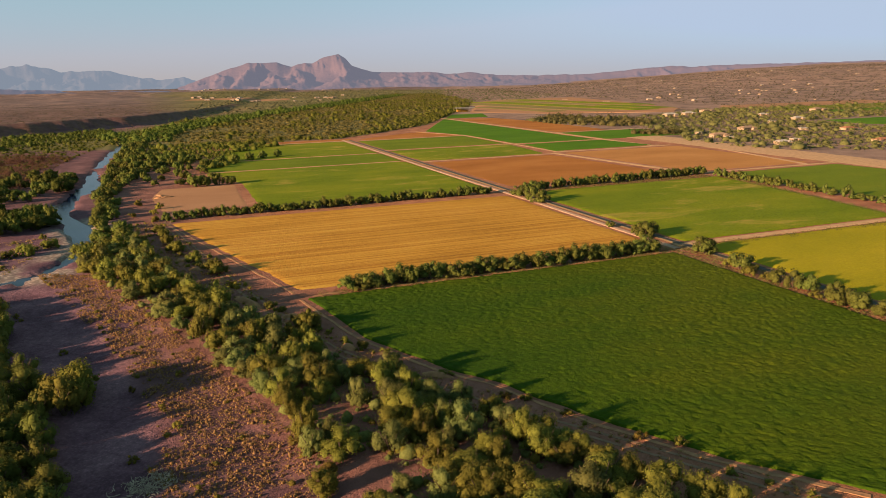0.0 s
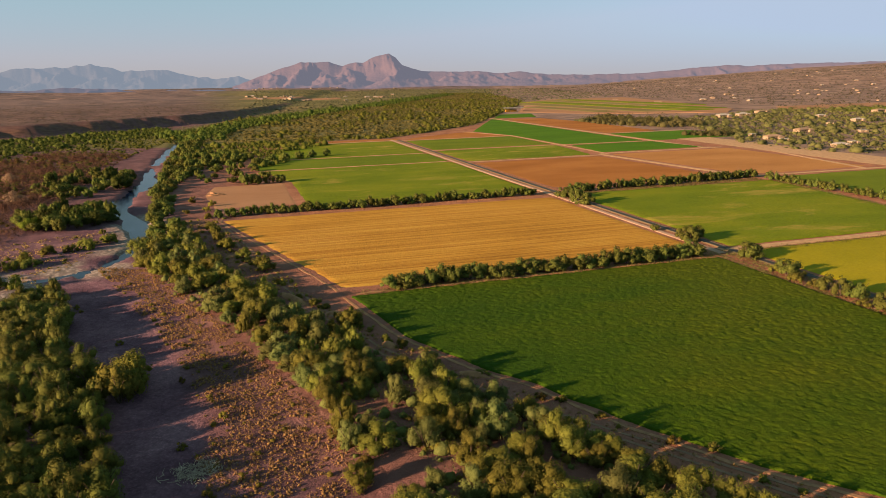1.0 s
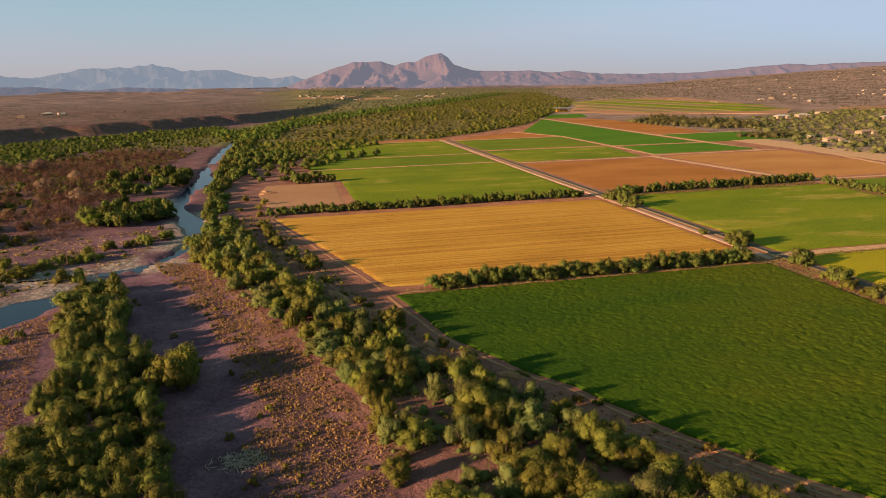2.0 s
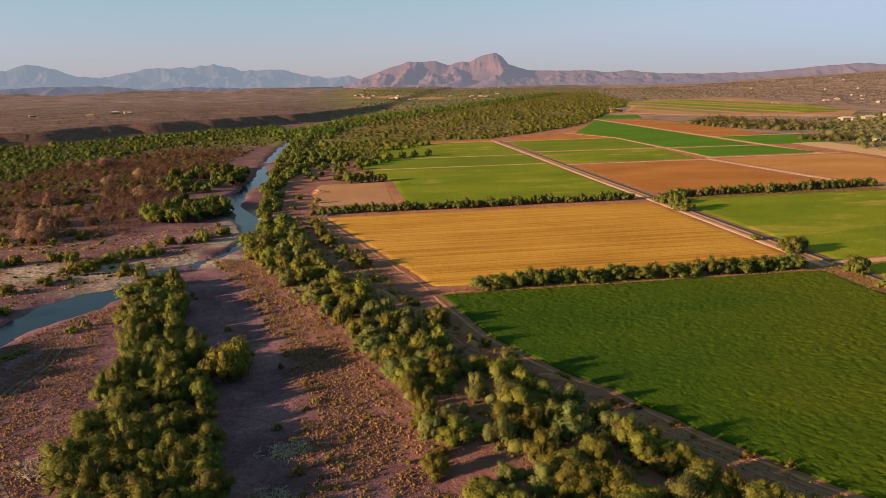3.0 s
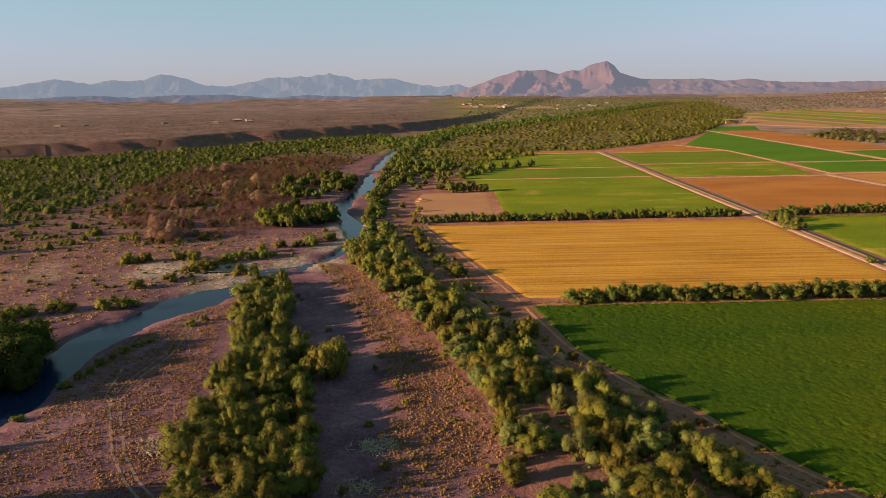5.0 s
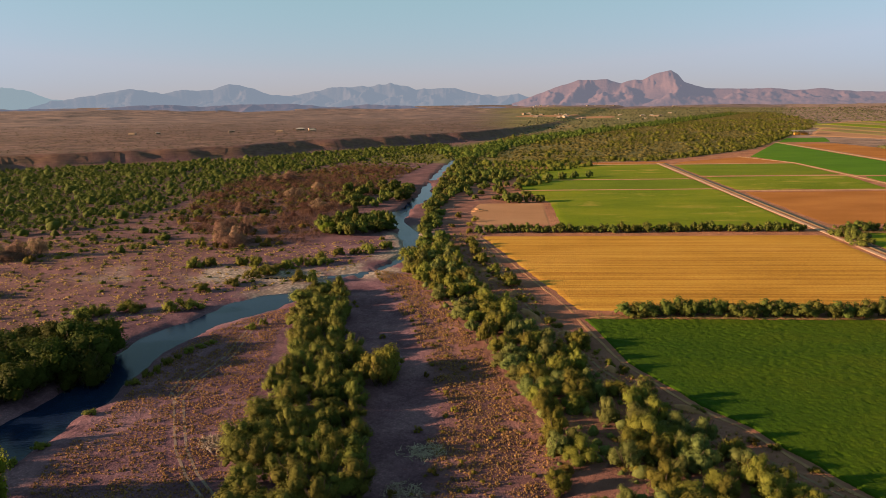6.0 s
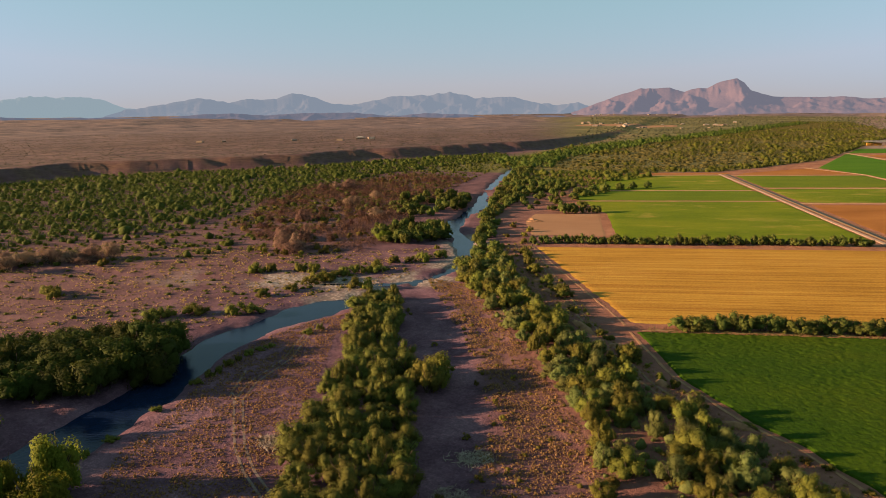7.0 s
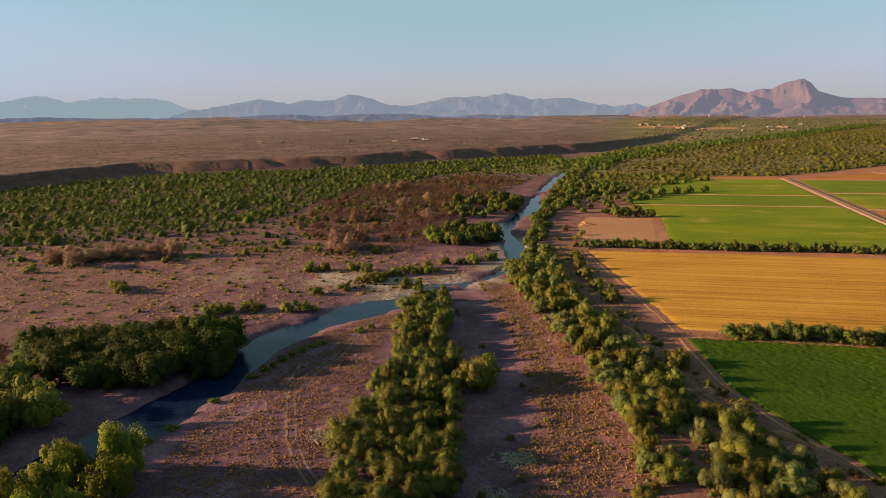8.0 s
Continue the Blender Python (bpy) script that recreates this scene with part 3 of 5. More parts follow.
field("field", PLOUGHED, [(578, 142), (597, 156), (636, 215)], [(578, 240), (636, 218)], "ploughed red-brown soil", 0.06, 4.0)
field("field", ALFALFA_PLAIN, [(489, 143), (573, 143)], [(489, 238), (573, 238)], "even green crop field", 0.15, 3.0, 0.1)
field("field", ALFALFA_OLIVE, [(412, 143), (483, 143)], [(412, 229), (483, 237)], "olive-green crop field", 0.15, 3.0, 0.1)
field("field", PLOUGHED, [(294, 143), (404, 143)], [(294, 240), (404, 229)], "ploughed red-brown soil", 0.06, 3.0)
field("field", PLOUGHED_PALE, [(294, 251), (410, 238)], [(294, 332), (410, 332)], "pale ploughed soil", 0.06, 3.0)
field("field", ALFALFA_BRIGHT, [(421, 240), (477, 245)], [(421, 322), (477, 314)], "bright green irrigated crop field", 0.15, 3.0, 0.1)
field("field", ALFALFA_BRIGHT, [(482, 243), (575, 242), (640, 226), (812, 311)], [(482, 313), (812, 314)], "bright green irrigated crop field", 0.15, 4.0, 0.1)
field("field", PLOUGHED, [(560, 321), (800, 321)], [(560, 380), (720, 384), (800, 372)], "bare ploughed soil", 0.06, 5.0)
field("field", ALFALFA_BRIGHT, [(480, 320), (555, 321)], [(480, 420), (555, 402)], "bright green irrigated crop field", 0.15, 4.0, 0.1)
field("field", ALFALFA_BRIGHT, [(822, 316), (905, 358)], [(822, 376), (905, 405)], "bright green irrigated crop field", 0.15, 5.0, 0.1)
field("field", ALFALFA_OLIVE, [(170.6, 143), (276, 143)], [(170.6, 234), (220, 242), (276, 249)], "olive-green alfalfa field with dry patches", 0.15, 1.6, 0.25)
field("field", CROP_YELLOW, [(60, 143), (164.6, 143)], [(60, 240), (164.6, 226)], "yellowish green ripening crop field", 0.15, 1.6, 0.2)
field("field", ALFALFA_PLAIN, [(180, 258), (284, 256)], [(180, 350), (284, 336)], "dull green field behind a shrub row", 0.15, 3.0, 0.15)
field("field", FALLOW, [(770, 600), (835, 470), (939, 398), (1143, 497), (1290, 560), (1386, 660)], [(770, 616), (835, 680), (1109, 772), (1386, 832)], "wide bare pinkish soil beyond the farm", 0.7, 10, drape=True)
for u, v0, v1, wide, crop in ((496, 860, 1080, 46, FAR_CROP), (552, 830, 1230, 54, FAR_CROP), (610, 820, 1290, 54, ALFALFA_OLIVE), (664, 850, 1000, 46, ALFALFA_PLAIN), (664, 1008, 1320, 46, FAR_CROP), (718, 960, 1350, 50, ALFALFA_OLIVE)):
    field("field", crop, [(v0, u - 0.10 * (v0 - 900) - wide / 2), (v1, u - 0.10 * (v1 - 900) - wide / 2)], [(v0, u - 0.10 * (v0 - 900) + wide / 2), (v1, u - 0.10 * (v1 - 900) + wide / 2)],
          "long distant crop strip", 1.3, 10, drape=True)
for soil, left, right, label in (
        (FALLOW, [(775, 720), (860, 760)], [(775, 1040), (860, 1060)], "bare pale soil strip"),
        (ALFALFA_OLIVE, [(690, 730), (765, 745)], [(690, 960), (765, 1030)], "distant olive crop field"),
        (ALFALFA_BRIGHT, [(630, 740), (680, 745)], [(630, 900), (680, 950)], "distant green crop strip"),
        (ALFALFA_BRIGHT, [(470, 600), (545, 612)], [(470, 720), (545, 720)], "distant green crop field"),
        (FALLOW, [(1860, 40), (2060, 80)], [(1860, 300), (2060, 330)], "bare pale soil by the far town")):
    field("field", soil, left, right, label, 0.9, 12, drape=True)


# ---- canal and its service road ----
def strip(name, material, line, width, z, label, category, crown=0.0, on_ground=False, ragged=0.0):
    pts = np.array(line, float)
    lift = zones(pts[:, 0], pts[:, 1])[0] if on_ground else np.zeros(len(pts))
    rows = []
    for k, p in enumerate(pts):
        d = pts[min(k + 1, len(pts) - 1)] - pts[max(k - 1, 0)]
        n = np.array([-d[1], d[0]]) / np.hypot(*d)
        wild = 1 + ragged * 2.2 * (fbm(p[:1] * 0.22, p[1:] * 0.22, 3)[0] - 0.5)
        for s, dz in ((1, -0.25), (0.8, 0), (0, crown), (-0.8, 0), (-1, -0.25)):
            q = p + n * (s * width / 2 * wild + ragged * (wild - 1))
            rows.append((*q, z * wild + lift[k] + dz))
    me = raw_mesh(name, np.array(rows), grid_faces(len(pts), 5))
    return tagged(mesh_ob(name, me, material), label, category, kind="structure")


strip("service_road", ROAD_DIRT, [plan(135.6 + 0.3 * math.sin(v * 0.03), v) for v in range(164, 592, 8)], 2.7, 0.12, "pale packed-dirt road beside the canal", "road", 0.08)
strip("farm_track", PALE_TRACK, [plan(u, 167.5) for u in range(137, 300, 8)], 4.5, 0.10, "pale packed-dirt farm track", "road", 0.08)
strip("farm_track", PALE_TRACK, [plan(234 + (409 - v) * 0.115, v) for v in range(290, 416, 6)], 5.0, 0.10, "pale packed-dirt farm track", "road", 0.08)
strip("farm_track", PALE_TRACK, [plan(356, v) for v in range(190, 522, 6)], 36.0, 0.10, "wide pale dirt road along the village edge", "road", 0.1, False, 0.12)
strip("farm_track", PALE_TRACK, [plan(317.5, v) for v in range(412, 900, 10)], 4.5, 0.10, "pale packed-dirt farm track", "road", 0.08)


for u0, v0, u1, v1, w in [(20, 418, 131, 418, 1.6), (24, 472, 131, 472, 1.6), (40, 580, 141, 580, 2.2), (140, 408, 232, 408, 2.2), (141, 486, 315, 479.5, 1.8), (141, 575.5, 241, 576.5, 1.8),
                           (240, 412, 240.5, 575, 2.6), (217, 641, 241, 577, 2.4), (322, 290, 350, 418, 3.5), (236, 415.5, 330, 415, 3.5), (252, 290, 345, 288.5, 3.0), (317, 557.5, 400, 557.5, 2.5)]:
    strip("field_track", PALE_TRACK, [plan(u0 + (u1 - u0) * k / 20, v0 + (v1 - v0) * k / 20) for k in range(21)], w, 0.10, "narrow pale dirt track between fields", "road", 0.0, False, 0.3)


def canal():
    top = empty("irrigation_canal", *plan(140.0, 120), 0)
    tagged(top, "concrete-lined irrigation canal with low berms", "canal", kind="structure")
    v = np.arange(50, 590, 5.0)
    base = Vector((*plan(140.0, 120), 0))

    def sheet(name, prof, material, label):
        rows = [[Vector((*plan(140.0 + du, vv), z)) - base for du, z in prof] for vv in v]
        mesh_ob(name, raw_mesh(name, np.array(rows).reshape(-1, 3), grid_faces(len(v), len(prof))), material, top, label)

    sheet("lining", [(-1.16, 0.18), (-1.16, 0.26), (-1.05, 0.26), (-0.8, 0.02), (0.8, 0.02), (1.05, 0.26), (1.16, 0.26), (1.16, 0.18)], CONCRETE, "pale concrete lining")
    sheet("berm", [(-1.9, -0.1), (-1.5, 0.1), (-1.16, 0.2)], BERM, "packed earth berm")
    sheet("berm", [(1.16, 0.2), (1.5, 0.1), (1.9, -0.1)], BERM, "packed earth berm")
    rows = [[Vector((*plan(140.0 + du, vv), 0.16)) - base for du in (-0.93, 0.93)] for vv in v]
    mesh_ob("water", raw_mesh("water", np.array(rows).reshape(-1, 3), grid_faces(len(v), 2)), SHADED_WATER, top, "water painted dark for the shade in the canal")


canal()


# ---- plants ----
def leaf_tips(centre, normal, size, r, slim=1.0):
    """Pointed leaf sprays facing about along their normals, three corners each."""
    n = normal / np.linalg.norm(normal, axis=1, keepdims=True)
    side = np.cross(n, r.normal(size=n.shape))
    side /= np.linalg.norm(side, axis=1, keepdims=True) + 1e-9
    up = np.cross(n, side)
    k = len(n)
    s = size[:, None]
    c = [centre + slim * side * s * r.uniform(0.25, 0.6, (k, 1)) - up * s * r.uniform(0.2, 0.5, (k, 1)),
         centre + up * s * r.uniform(0.5, 0.95, (k, 1)) + n * s * r.uniform(-0.25, 0.25, (k, 1)),
         centre - slim * side * s * r.uniform(0.25, 0.6, (k, 1)) - up * s * r.uniform(0.2, 0.5, (k, 1))]
    return np.stack(c, 1)


def twenty_sided():
    bm = bmesh.new()
    bmesh.ops.create_icosphere(bm, subdivisions=1, radius=1)
    verts, faces = np.array([v.co[:] for v in bm.verts]), np.array([[v.index for v in f.verts] for f in bm.faces])
    bm.free()
    return verts / np.linalg.norm(verts, axis=1, keepdims=True), faces


KNOB_VERTS, KNOB_FACES = twenty_sided()


def knobs(centres, radii, r, rough=0.16):
    """Uneven dense hearts of twigs, one for each clump of leaves: corners, faces and outward ways."""
    n, k = len(centres), len(KNOB_VERTS)
    turn = r.uniform(0, math.tau, n)
    c, s = np.cos(turn)[:, None], np.sin(turn)[:, None]
    way = np.stack([c * KNOB_VERTS[:, 0] - s * KNOB_VERTS[:, 1], s * KNOB_VERTS[:, 0] + c * KNOB_VERTS[:, 1], np.broadcast_to(KNOB_VERTS[:, 2], (n, k))], -1)
    pos = centres[:, None, :] + way * radii[:, None, :] * r.uniform(1 - rough, 1 + rough, (n, k, 1))
    return pos.reshape(-1, 3), (KNOB_FACES[None] + k * np.arange(n)[:, None, None]).reshape(-1, 3), way.reshape(-1, 3)


def spray_mesh(name, tips, out, hearts=None):
    """Leaf sprays as loose triangles round the clumps' hearts; out turns their shading along the crown, as fine leaves scatter light."""
    q, n = tips.reshape(-1, 3), np.repeat(out, 3, 0)
    faces = np.arange(len(q)).reshape(-1, 3)
    if hearts:
        pos, tri, way = hearts
        faces, q, n = np.concatenate([faces, tri + len(q)]), np.concatenate([q, pos]), np.concatenate([n, way])
    me = raw_mesh(name, q, faces, True)
    n = n / (np.linalg.norm(n, axis=1, keepdims=True) + 1e-9)
    me.attributes.new("custom_normal", "FLOAT_VECTOR", "POINT").data.foreach_set("vector", n.astype(np.float32).ravel())
    return me


def unit(r, n, low=-0.35):
    d = r.normal(size=(n, 3))
    d /= np.linalg.norm(d, axis=1, keepdims=True)
    d[:, 2] = np.where(d[:, 2] < low, -d[:, 2], d[:, 2])
    return d


def crown_tips(r, height, radius, lobes, leaves, size, low=0.3, twiggy=False):
    """Leaf sprays on the shells of many lobes, gathered in an uneven crown."""
    d = unit(r, lobes, -0.1)
    reach = r.uniform(0.3, 0.84, (lobes, 1))
    mid = np.array([0, 0, height * low])
    span = np.array([radius, radius, height * (0.92 - low)])
    centres = mid + d * reach * span
    rad = r.uniform(0.17, 0.38, lobes) * radius
    pick = r.choice(lobes, leaves, p=rad ** 2 / (rad ** 2).sum())
    e = unit(r, leaves, -0.5)
    # small tufts stand out of each lobe
    tuft = 0.95 + 0.16 * np.sin(5.1 * e[:, 0] + 3 * pick) * np.sin(5.7 * e[:, 1] + pick) * np.sin(4.9 * e[:, 2] + 2 * pick) + r.uniform(-0.10, 0.16, leaves)
    pos = centres[pick] + e * (rad[pick] * tuft)[:, None] * np.array([1, 1, 1.05])
    pos[:, 2] = np.maximum(pos[:, 2], 0.12)
    hub = (pos - mid) / span
    out = e + 0.85 * hub + r.normal(scale=0.14, size=e.shape)
    tips = leaf_tips(pos, e + np.array([0, 0, 0.15]) + r.normal(scale=0.24, size=e.shape), size * r.uniform(0.6, 1.35, leaves), r, 0.3 if twiggy else 1.0)
    if twiggy:
        return tips, out
    corners, faces, way = knobs(centres, np.repeat(rad[:, None] * 0.7, 3, 1), r, 0.28)
    corners[:, 2] = np.maximum(corners[:, 2], 0.05)
    return tips, out, (corners, faces, way + 0.85 * (corners - mid) / span)


def ring(bm, at, way, radius, sides):
    q = Vector(way).to_track_quat("Z", "Y")
    return [bm.verts.new(Vector(at) + q @ Vector((radius * math.cos(k * math.tau / sides), radius * math.sin(k * math.tau / sides), 0))) for k in range(sides)]


def bridge(bm, low, high):
    n = len(low)
    for k in range(n):
        bm.faces.new((low[k], low[(k + 1) % n], high[(k + 1) % n], high[k]))


def limb(bm, a, b, ra, rb, sides=5):
    way = Vector(b) - Vector(a)
    bridge(bm, ring(bm, a, way, ra, sides), ring(bm, b, way, rb, sides))


def make_tree(name, seed, height, radius, leaves, size, material, lobes=14, low=0.25, stems=3, twiggy=False):
    r = np.random.default_rng(seed)
    top = empty(name, 0, 0, 0)
    bm = bmesh.new()
    heart = bm.verts.new((0, 0, -0.1))
    for k in range(stems):
        a = k * math.tau / stems + r.uniform(-0.5, 0.5)
        fork = Vector((0.22 * radius * math.cos(a), 0.22 * radius * math.sin(a), height * r.uniform(0.2, 0.3)))
        foot = ring(bm, (0.1 * math.cos(a), 0.1 * math.sin(a), -0.15), fork, 0.03 * height, 5)
        bm.faces.new((heart, foot[0], foot[1]))
        crotch = ring(bm, fork, fork, 0.02 * height, 5)
        bridge(bm, foot, crotch)
        for j in range(2):
            b = a + r.uniform(-0.9, 0.9)
            tip = Vector((0.6 * radius * math.cos(b), 0.6 * radius * math.sin(b), height * r.uniform(0.5, 0.75)))
            bridge(bm, crotch, ring(bm, tip, tip - fork, 0.006 * height, 5))
    part("trunk", bm, BARK, top)
    mesh_ob("crown", spray_mesh("crown", *crown_tips(r, height, radius, lobes, leaves, size, low, twiggy)), material, top)
    return top


def grove(protos, spots, label, category, group, sizes=(0.8, 1.2), seed=1, tall=1.0):
    """Sets a copy of one of the trees at each spot (x, y)."""
    r = np.random.default_rng(seed)
    pts = np.array(spots, float)
    for (x, y), z in zip(spots, zones(pts[:, 0], pts[:, 1])[0]):
        t = copy_thing(protos[int(r.integers(len(protos)))], pose(x, y, z - 0.05, 0, 0, r.uniform(0, 360)) @ Matrix.Diagonal((*[r.uniform(*sizes)] * 2, tall * r.uniform(*sizes), 1)))
        tagged(t, label, category, group)


def sow(poly, count, gap, seed, keep=None):
    """Up to count spots in a polygon, no two nearer than gap."""
    r = np.random.default_rng(seed)
    lo, hi = np.min(poly, 0), np.max(poly, 0)
    xs, ys = r.uniform(lo[0], hi[0], count * 24), r.uniform(lo[1], hi[1], count * 24)
    ok = inside(xs, ys, poly)
    xs, ys = xs[ok], ys[ok]
    if keep:
        ok = keep(xs, ys)
        xs, ys = xs[ok], ys[ok]
    cell, spots = {}, []
    for x, y in zip(xs.tolist(), ys.tolist()):
        k = (int(x // gap), int(y // gap))
        if any((x - p[0]) ** 2 + (y - p[1]) ** 2 < gap * gap for i in (-1, 0, 1) for j in (-1, 0, 1) for p in cell.get((k[0] + i, k[1] + j), ())):
            continue
        cell.setdefault(k, []).append((x, y))
        spots.append((x, y))
        if len(spots) >= count:
            break
    return spots


def thicket(name, spots, material, label, category, height, radius, leaves, size, seed, spread=0.35, twiggy=False, heart=0.52):
    """Many small plants in one mesh, for what nobody could count."""
    r = np.random.default_rng(seed)
    pts = np.array(spots, float)
    n = len(pts)
    z = zones(pts[:, 0], pts[:, 1])[0]
    scale = np.clip(r.lognormal(0, spread, n), 0.4, 2.2)
    e = unit(r, n * leaves, -0.05).reshape(n, leaves, 3)
    k = r.uniform(0.75, 1.12, (n, leaves, 1))
    span = np.stack([scale * radius, scale * radius, scale * height * r.uniform(0.8, 1.2, n)], -1)
    lump = 1 + 0.25 * np.sin(3 * np.arctan2(e[..., 1:2], e[..., 0:1]) + r.uniform(0, 6, (n, 1, 1)))
    foot = np.stack([pts[:, 0], pts[:, 1], z], -1)
    pos = foot[:, None, :] + e * k * span[:, None, :] * lump
    size = np.repeat(np.minimum(scale, 1.3), leaves) * size * r.uniform(0.7, 1.3, n * leaves)
    q = leaf_tips(pos.reshape(-1, 3), e.reshape(-1, 3) + r.normal(scale=0.3, size=(n * leaves, 3)), size, r, 0.3 if twiggy else 0.8)
    hearts = None if twiggy or not heart else knobs(foot + np.array([0, 0, 0.15]) * span, span * heart, r, 0.34)
    return tagged(mesh_ob(name, spray_mesh(name, q, e.reshape(-1, 3) / np.array([1, 1, 0.8]) + r.normal(scale=0.2, size=(n * leaves, 3)), hearts), material), label, category, kind="stuff")


PROTO = {}
PROTO["near"] = [make_tree("mesquite_tree", 110 + k, 5.6, 3.7, 4300, 0.195, LEAF_OLIVE, 24, 0.14) for k in range(5)]
PROTO["near_grey"] = [make_tree("desert_willow", 120 + k, 5.2, 3.3, 4300, 0.19, LEAF_GREY, 24, 0.14) for k in range(3)]
PROTO["near_island"] = [make_tree("mesquite_tree", 150 + k, 5.8, 3.8, 4300, 0.195, LEAF_ISLAND, 24, 0.14) for k in range(4)]
PROTO["far_island"] = [make_tree("mesquite_tree", 160 + k, 5.6, 3.7, 1600, 0.30, LEAF_ISLAND, 26, 0.16) for k in range(4)]
PROTO["olive"] = [make_tree("mesquite_tree", 10 + k, 5.6, 3.7, 1600, 0.30, LEAF_OLIVE, 26, 0.16) for k in range(6)]
PROTO["grey"] = [make_tree("desert_willow", 20 + k, 5.2, 3.3, 1600, 0.30, LEAF_GREY, 26, 0.16) for k in range(4)]
PROTO["green"] = [make_tree("cottonwood_tree", 30 + k, 5.8, 3.9, 1000, 0.37, LEAF_GREEN, 26, 0.2) for k in range(5)]
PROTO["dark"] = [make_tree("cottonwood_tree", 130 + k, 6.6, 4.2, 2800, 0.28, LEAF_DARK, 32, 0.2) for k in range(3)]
PROTO["willow"] = [make_tree("willow_tree", 140 + k, 6.0, 3.6, 5000, 0.22, LEAF_WILLOW, 28, 0.14) for k in range(3)]
PROTO["hedge"] = [make_tree("hedge_tree", 40 + k, 4.6, 3.0, 950, 0.34, LEAF_HEDGE, 18, 0.16) for k in range(5)]
PROTO["yellow"] = [make_tree("scrub_bush", 50 + k, 1.3, 0.95, 300, 0.14, LEAF_YELLOW, 8, 0.1) for k in range(4)]
PROTO["shrub"] = [make_tree("willow_shrub", 60 + k, 2.4, 2.3, 700, 0.2, LEAF_OLIVE, 13, 0.1) for k in range(4)]
PROTO["bare"] = [make_tree("bare_tamarisk", 70 + k, 5.0, 4.4, 3200, 0.5, TWIG_GREY, 22, 0.14, 5, True) for k in range(3)]
PROTO["ochre"] = [make_tree("ochre_shrub", 90 + k, 2.6, 1.8, 800, 0.18, LEAF_YELLOW, 12, 0.1) for k in range(3)]
PROTO["rust"] = [make_tree("rusty_tamarisk", 80 + k, 3.6, 3.2, 1300, 0.42, TWIG_RED, 16, 0.1, 4, True) for k in range(3)]

ISLAND = [(-117, 158), (-109, 163), (-97, 147), (-87, 130), (-77, 112), (-65, 95), (-54, 78), (-44, 63), (-31, 40), (-38, 34), (-58, 56), (-69, 72), (-74, 86), (-82, 100), (-88, 112), (-103, 134)]
BELT = [(-114, 213), (-97, 187), (-63, 148), (-33, 111), (-23, 97), (-16, 82), (0, 58), (16, 52), (30, 62), (20, 80), (9, 94), (0, 106), (-17, 120), (-42, 144), (-66, 174), (-84, 198), (-98, 222)]
NORTH_BELT = [(-108, 208), (-97, 214), (-120, 256), (-134, 286), (-152, 326), (-159, 351), (-170, 395), (-160, 440), (-158, 470), (-215, 500), (-246, 590), (-258, 585), (-222, 480), (-192, 408), (-174, 358), (-158, 318), (-144, 290), (-128, 256), (-114, 222)]
SOUTH_GROVE = [(-117, 84), (-124, 95), (-134, 100), (-168, 64), (-152, 58), (-134, 58), (-121, 68)]
WEST_BANK = [(-171, 238), (-153, 236), (-142, 249), (-150, 272), (-166, 280), (-185, 262)]
WEST_BANK_NORTH = [(-202, 300), (-186, 313), (-184, 350), (-200, 395), (-226, 408), (-240, 370), (-224, 330)]
CLEAR = [(-12, 81, 6), (1, 109, 4), (14, 80, 4.5), (-19, 102, 3), (21, 90, 4)]


def dry(x, y):
    """Off the water and the clearings."""
    r, h = along(x, y, RIVER)
    ok = np.abs(r) > h * 1.15
    for a, b, c in CLEAR:
        ok &= np.hypot(x - a, y - b) > c
    return ok


def clumped(x, y):
    """Dry spots, with gaps between clumps."""
    return dry(x, y) & (fbm(x * 0.06 + 2, y * 0.06, 2) > 0.34)


for protos, spots, label, group, sizes, seed, tall in (
        (("near_island", "far_island"), sow(ISLAND, 170, 3.7, 1, dry), "full olive-green mesquite tree on the sandy river island", "mesquites on the river island", (0.7, 1.2), 1, 1.0),
        (("near near_grey", "olive grey"), sow(BELT, 290, 3.4, 2, clumped), "grey-green to olive riverside tree along the flood plain's edge", "trees along the east bank", (0.6, 1.15), 2, 1.0)):
    for names, chosen in zip(protos, ([s for s in spots if s[1] < 118], [s for s in spots if s[1] >= 118])):
        grove(sum((PROTO[n] for n in names.split()), []), chosen, label, "tree", group, sizes, seed, tall)
grove(PROTO["green"], sow(NORTH_BELT, 220, 4.8, 3, dry), "bushy green tree on the river's bank", "tree", "trees along the river", (0.6, 1.1), 3)
grove(PROTO["dark"], sow(SOUTH_GROVE, 50, 4.6, 4), "full-crowned tree with shade-darkened leaves overhanging the river pool", "tree", "trees by the pool", (1.15, 1.65), 4, 1.0)
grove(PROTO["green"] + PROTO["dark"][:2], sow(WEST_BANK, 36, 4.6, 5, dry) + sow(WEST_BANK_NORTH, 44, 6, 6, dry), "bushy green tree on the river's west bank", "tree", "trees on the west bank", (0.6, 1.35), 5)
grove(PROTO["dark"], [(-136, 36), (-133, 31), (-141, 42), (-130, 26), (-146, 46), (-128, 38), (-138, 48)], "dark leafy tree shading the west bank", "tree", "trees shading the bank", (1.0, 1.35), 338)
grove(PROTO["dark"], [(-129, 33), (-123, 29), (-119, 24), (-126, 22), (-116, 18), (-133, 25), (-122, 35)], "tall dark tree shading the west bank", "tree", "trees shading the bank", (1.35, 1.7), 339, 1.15)
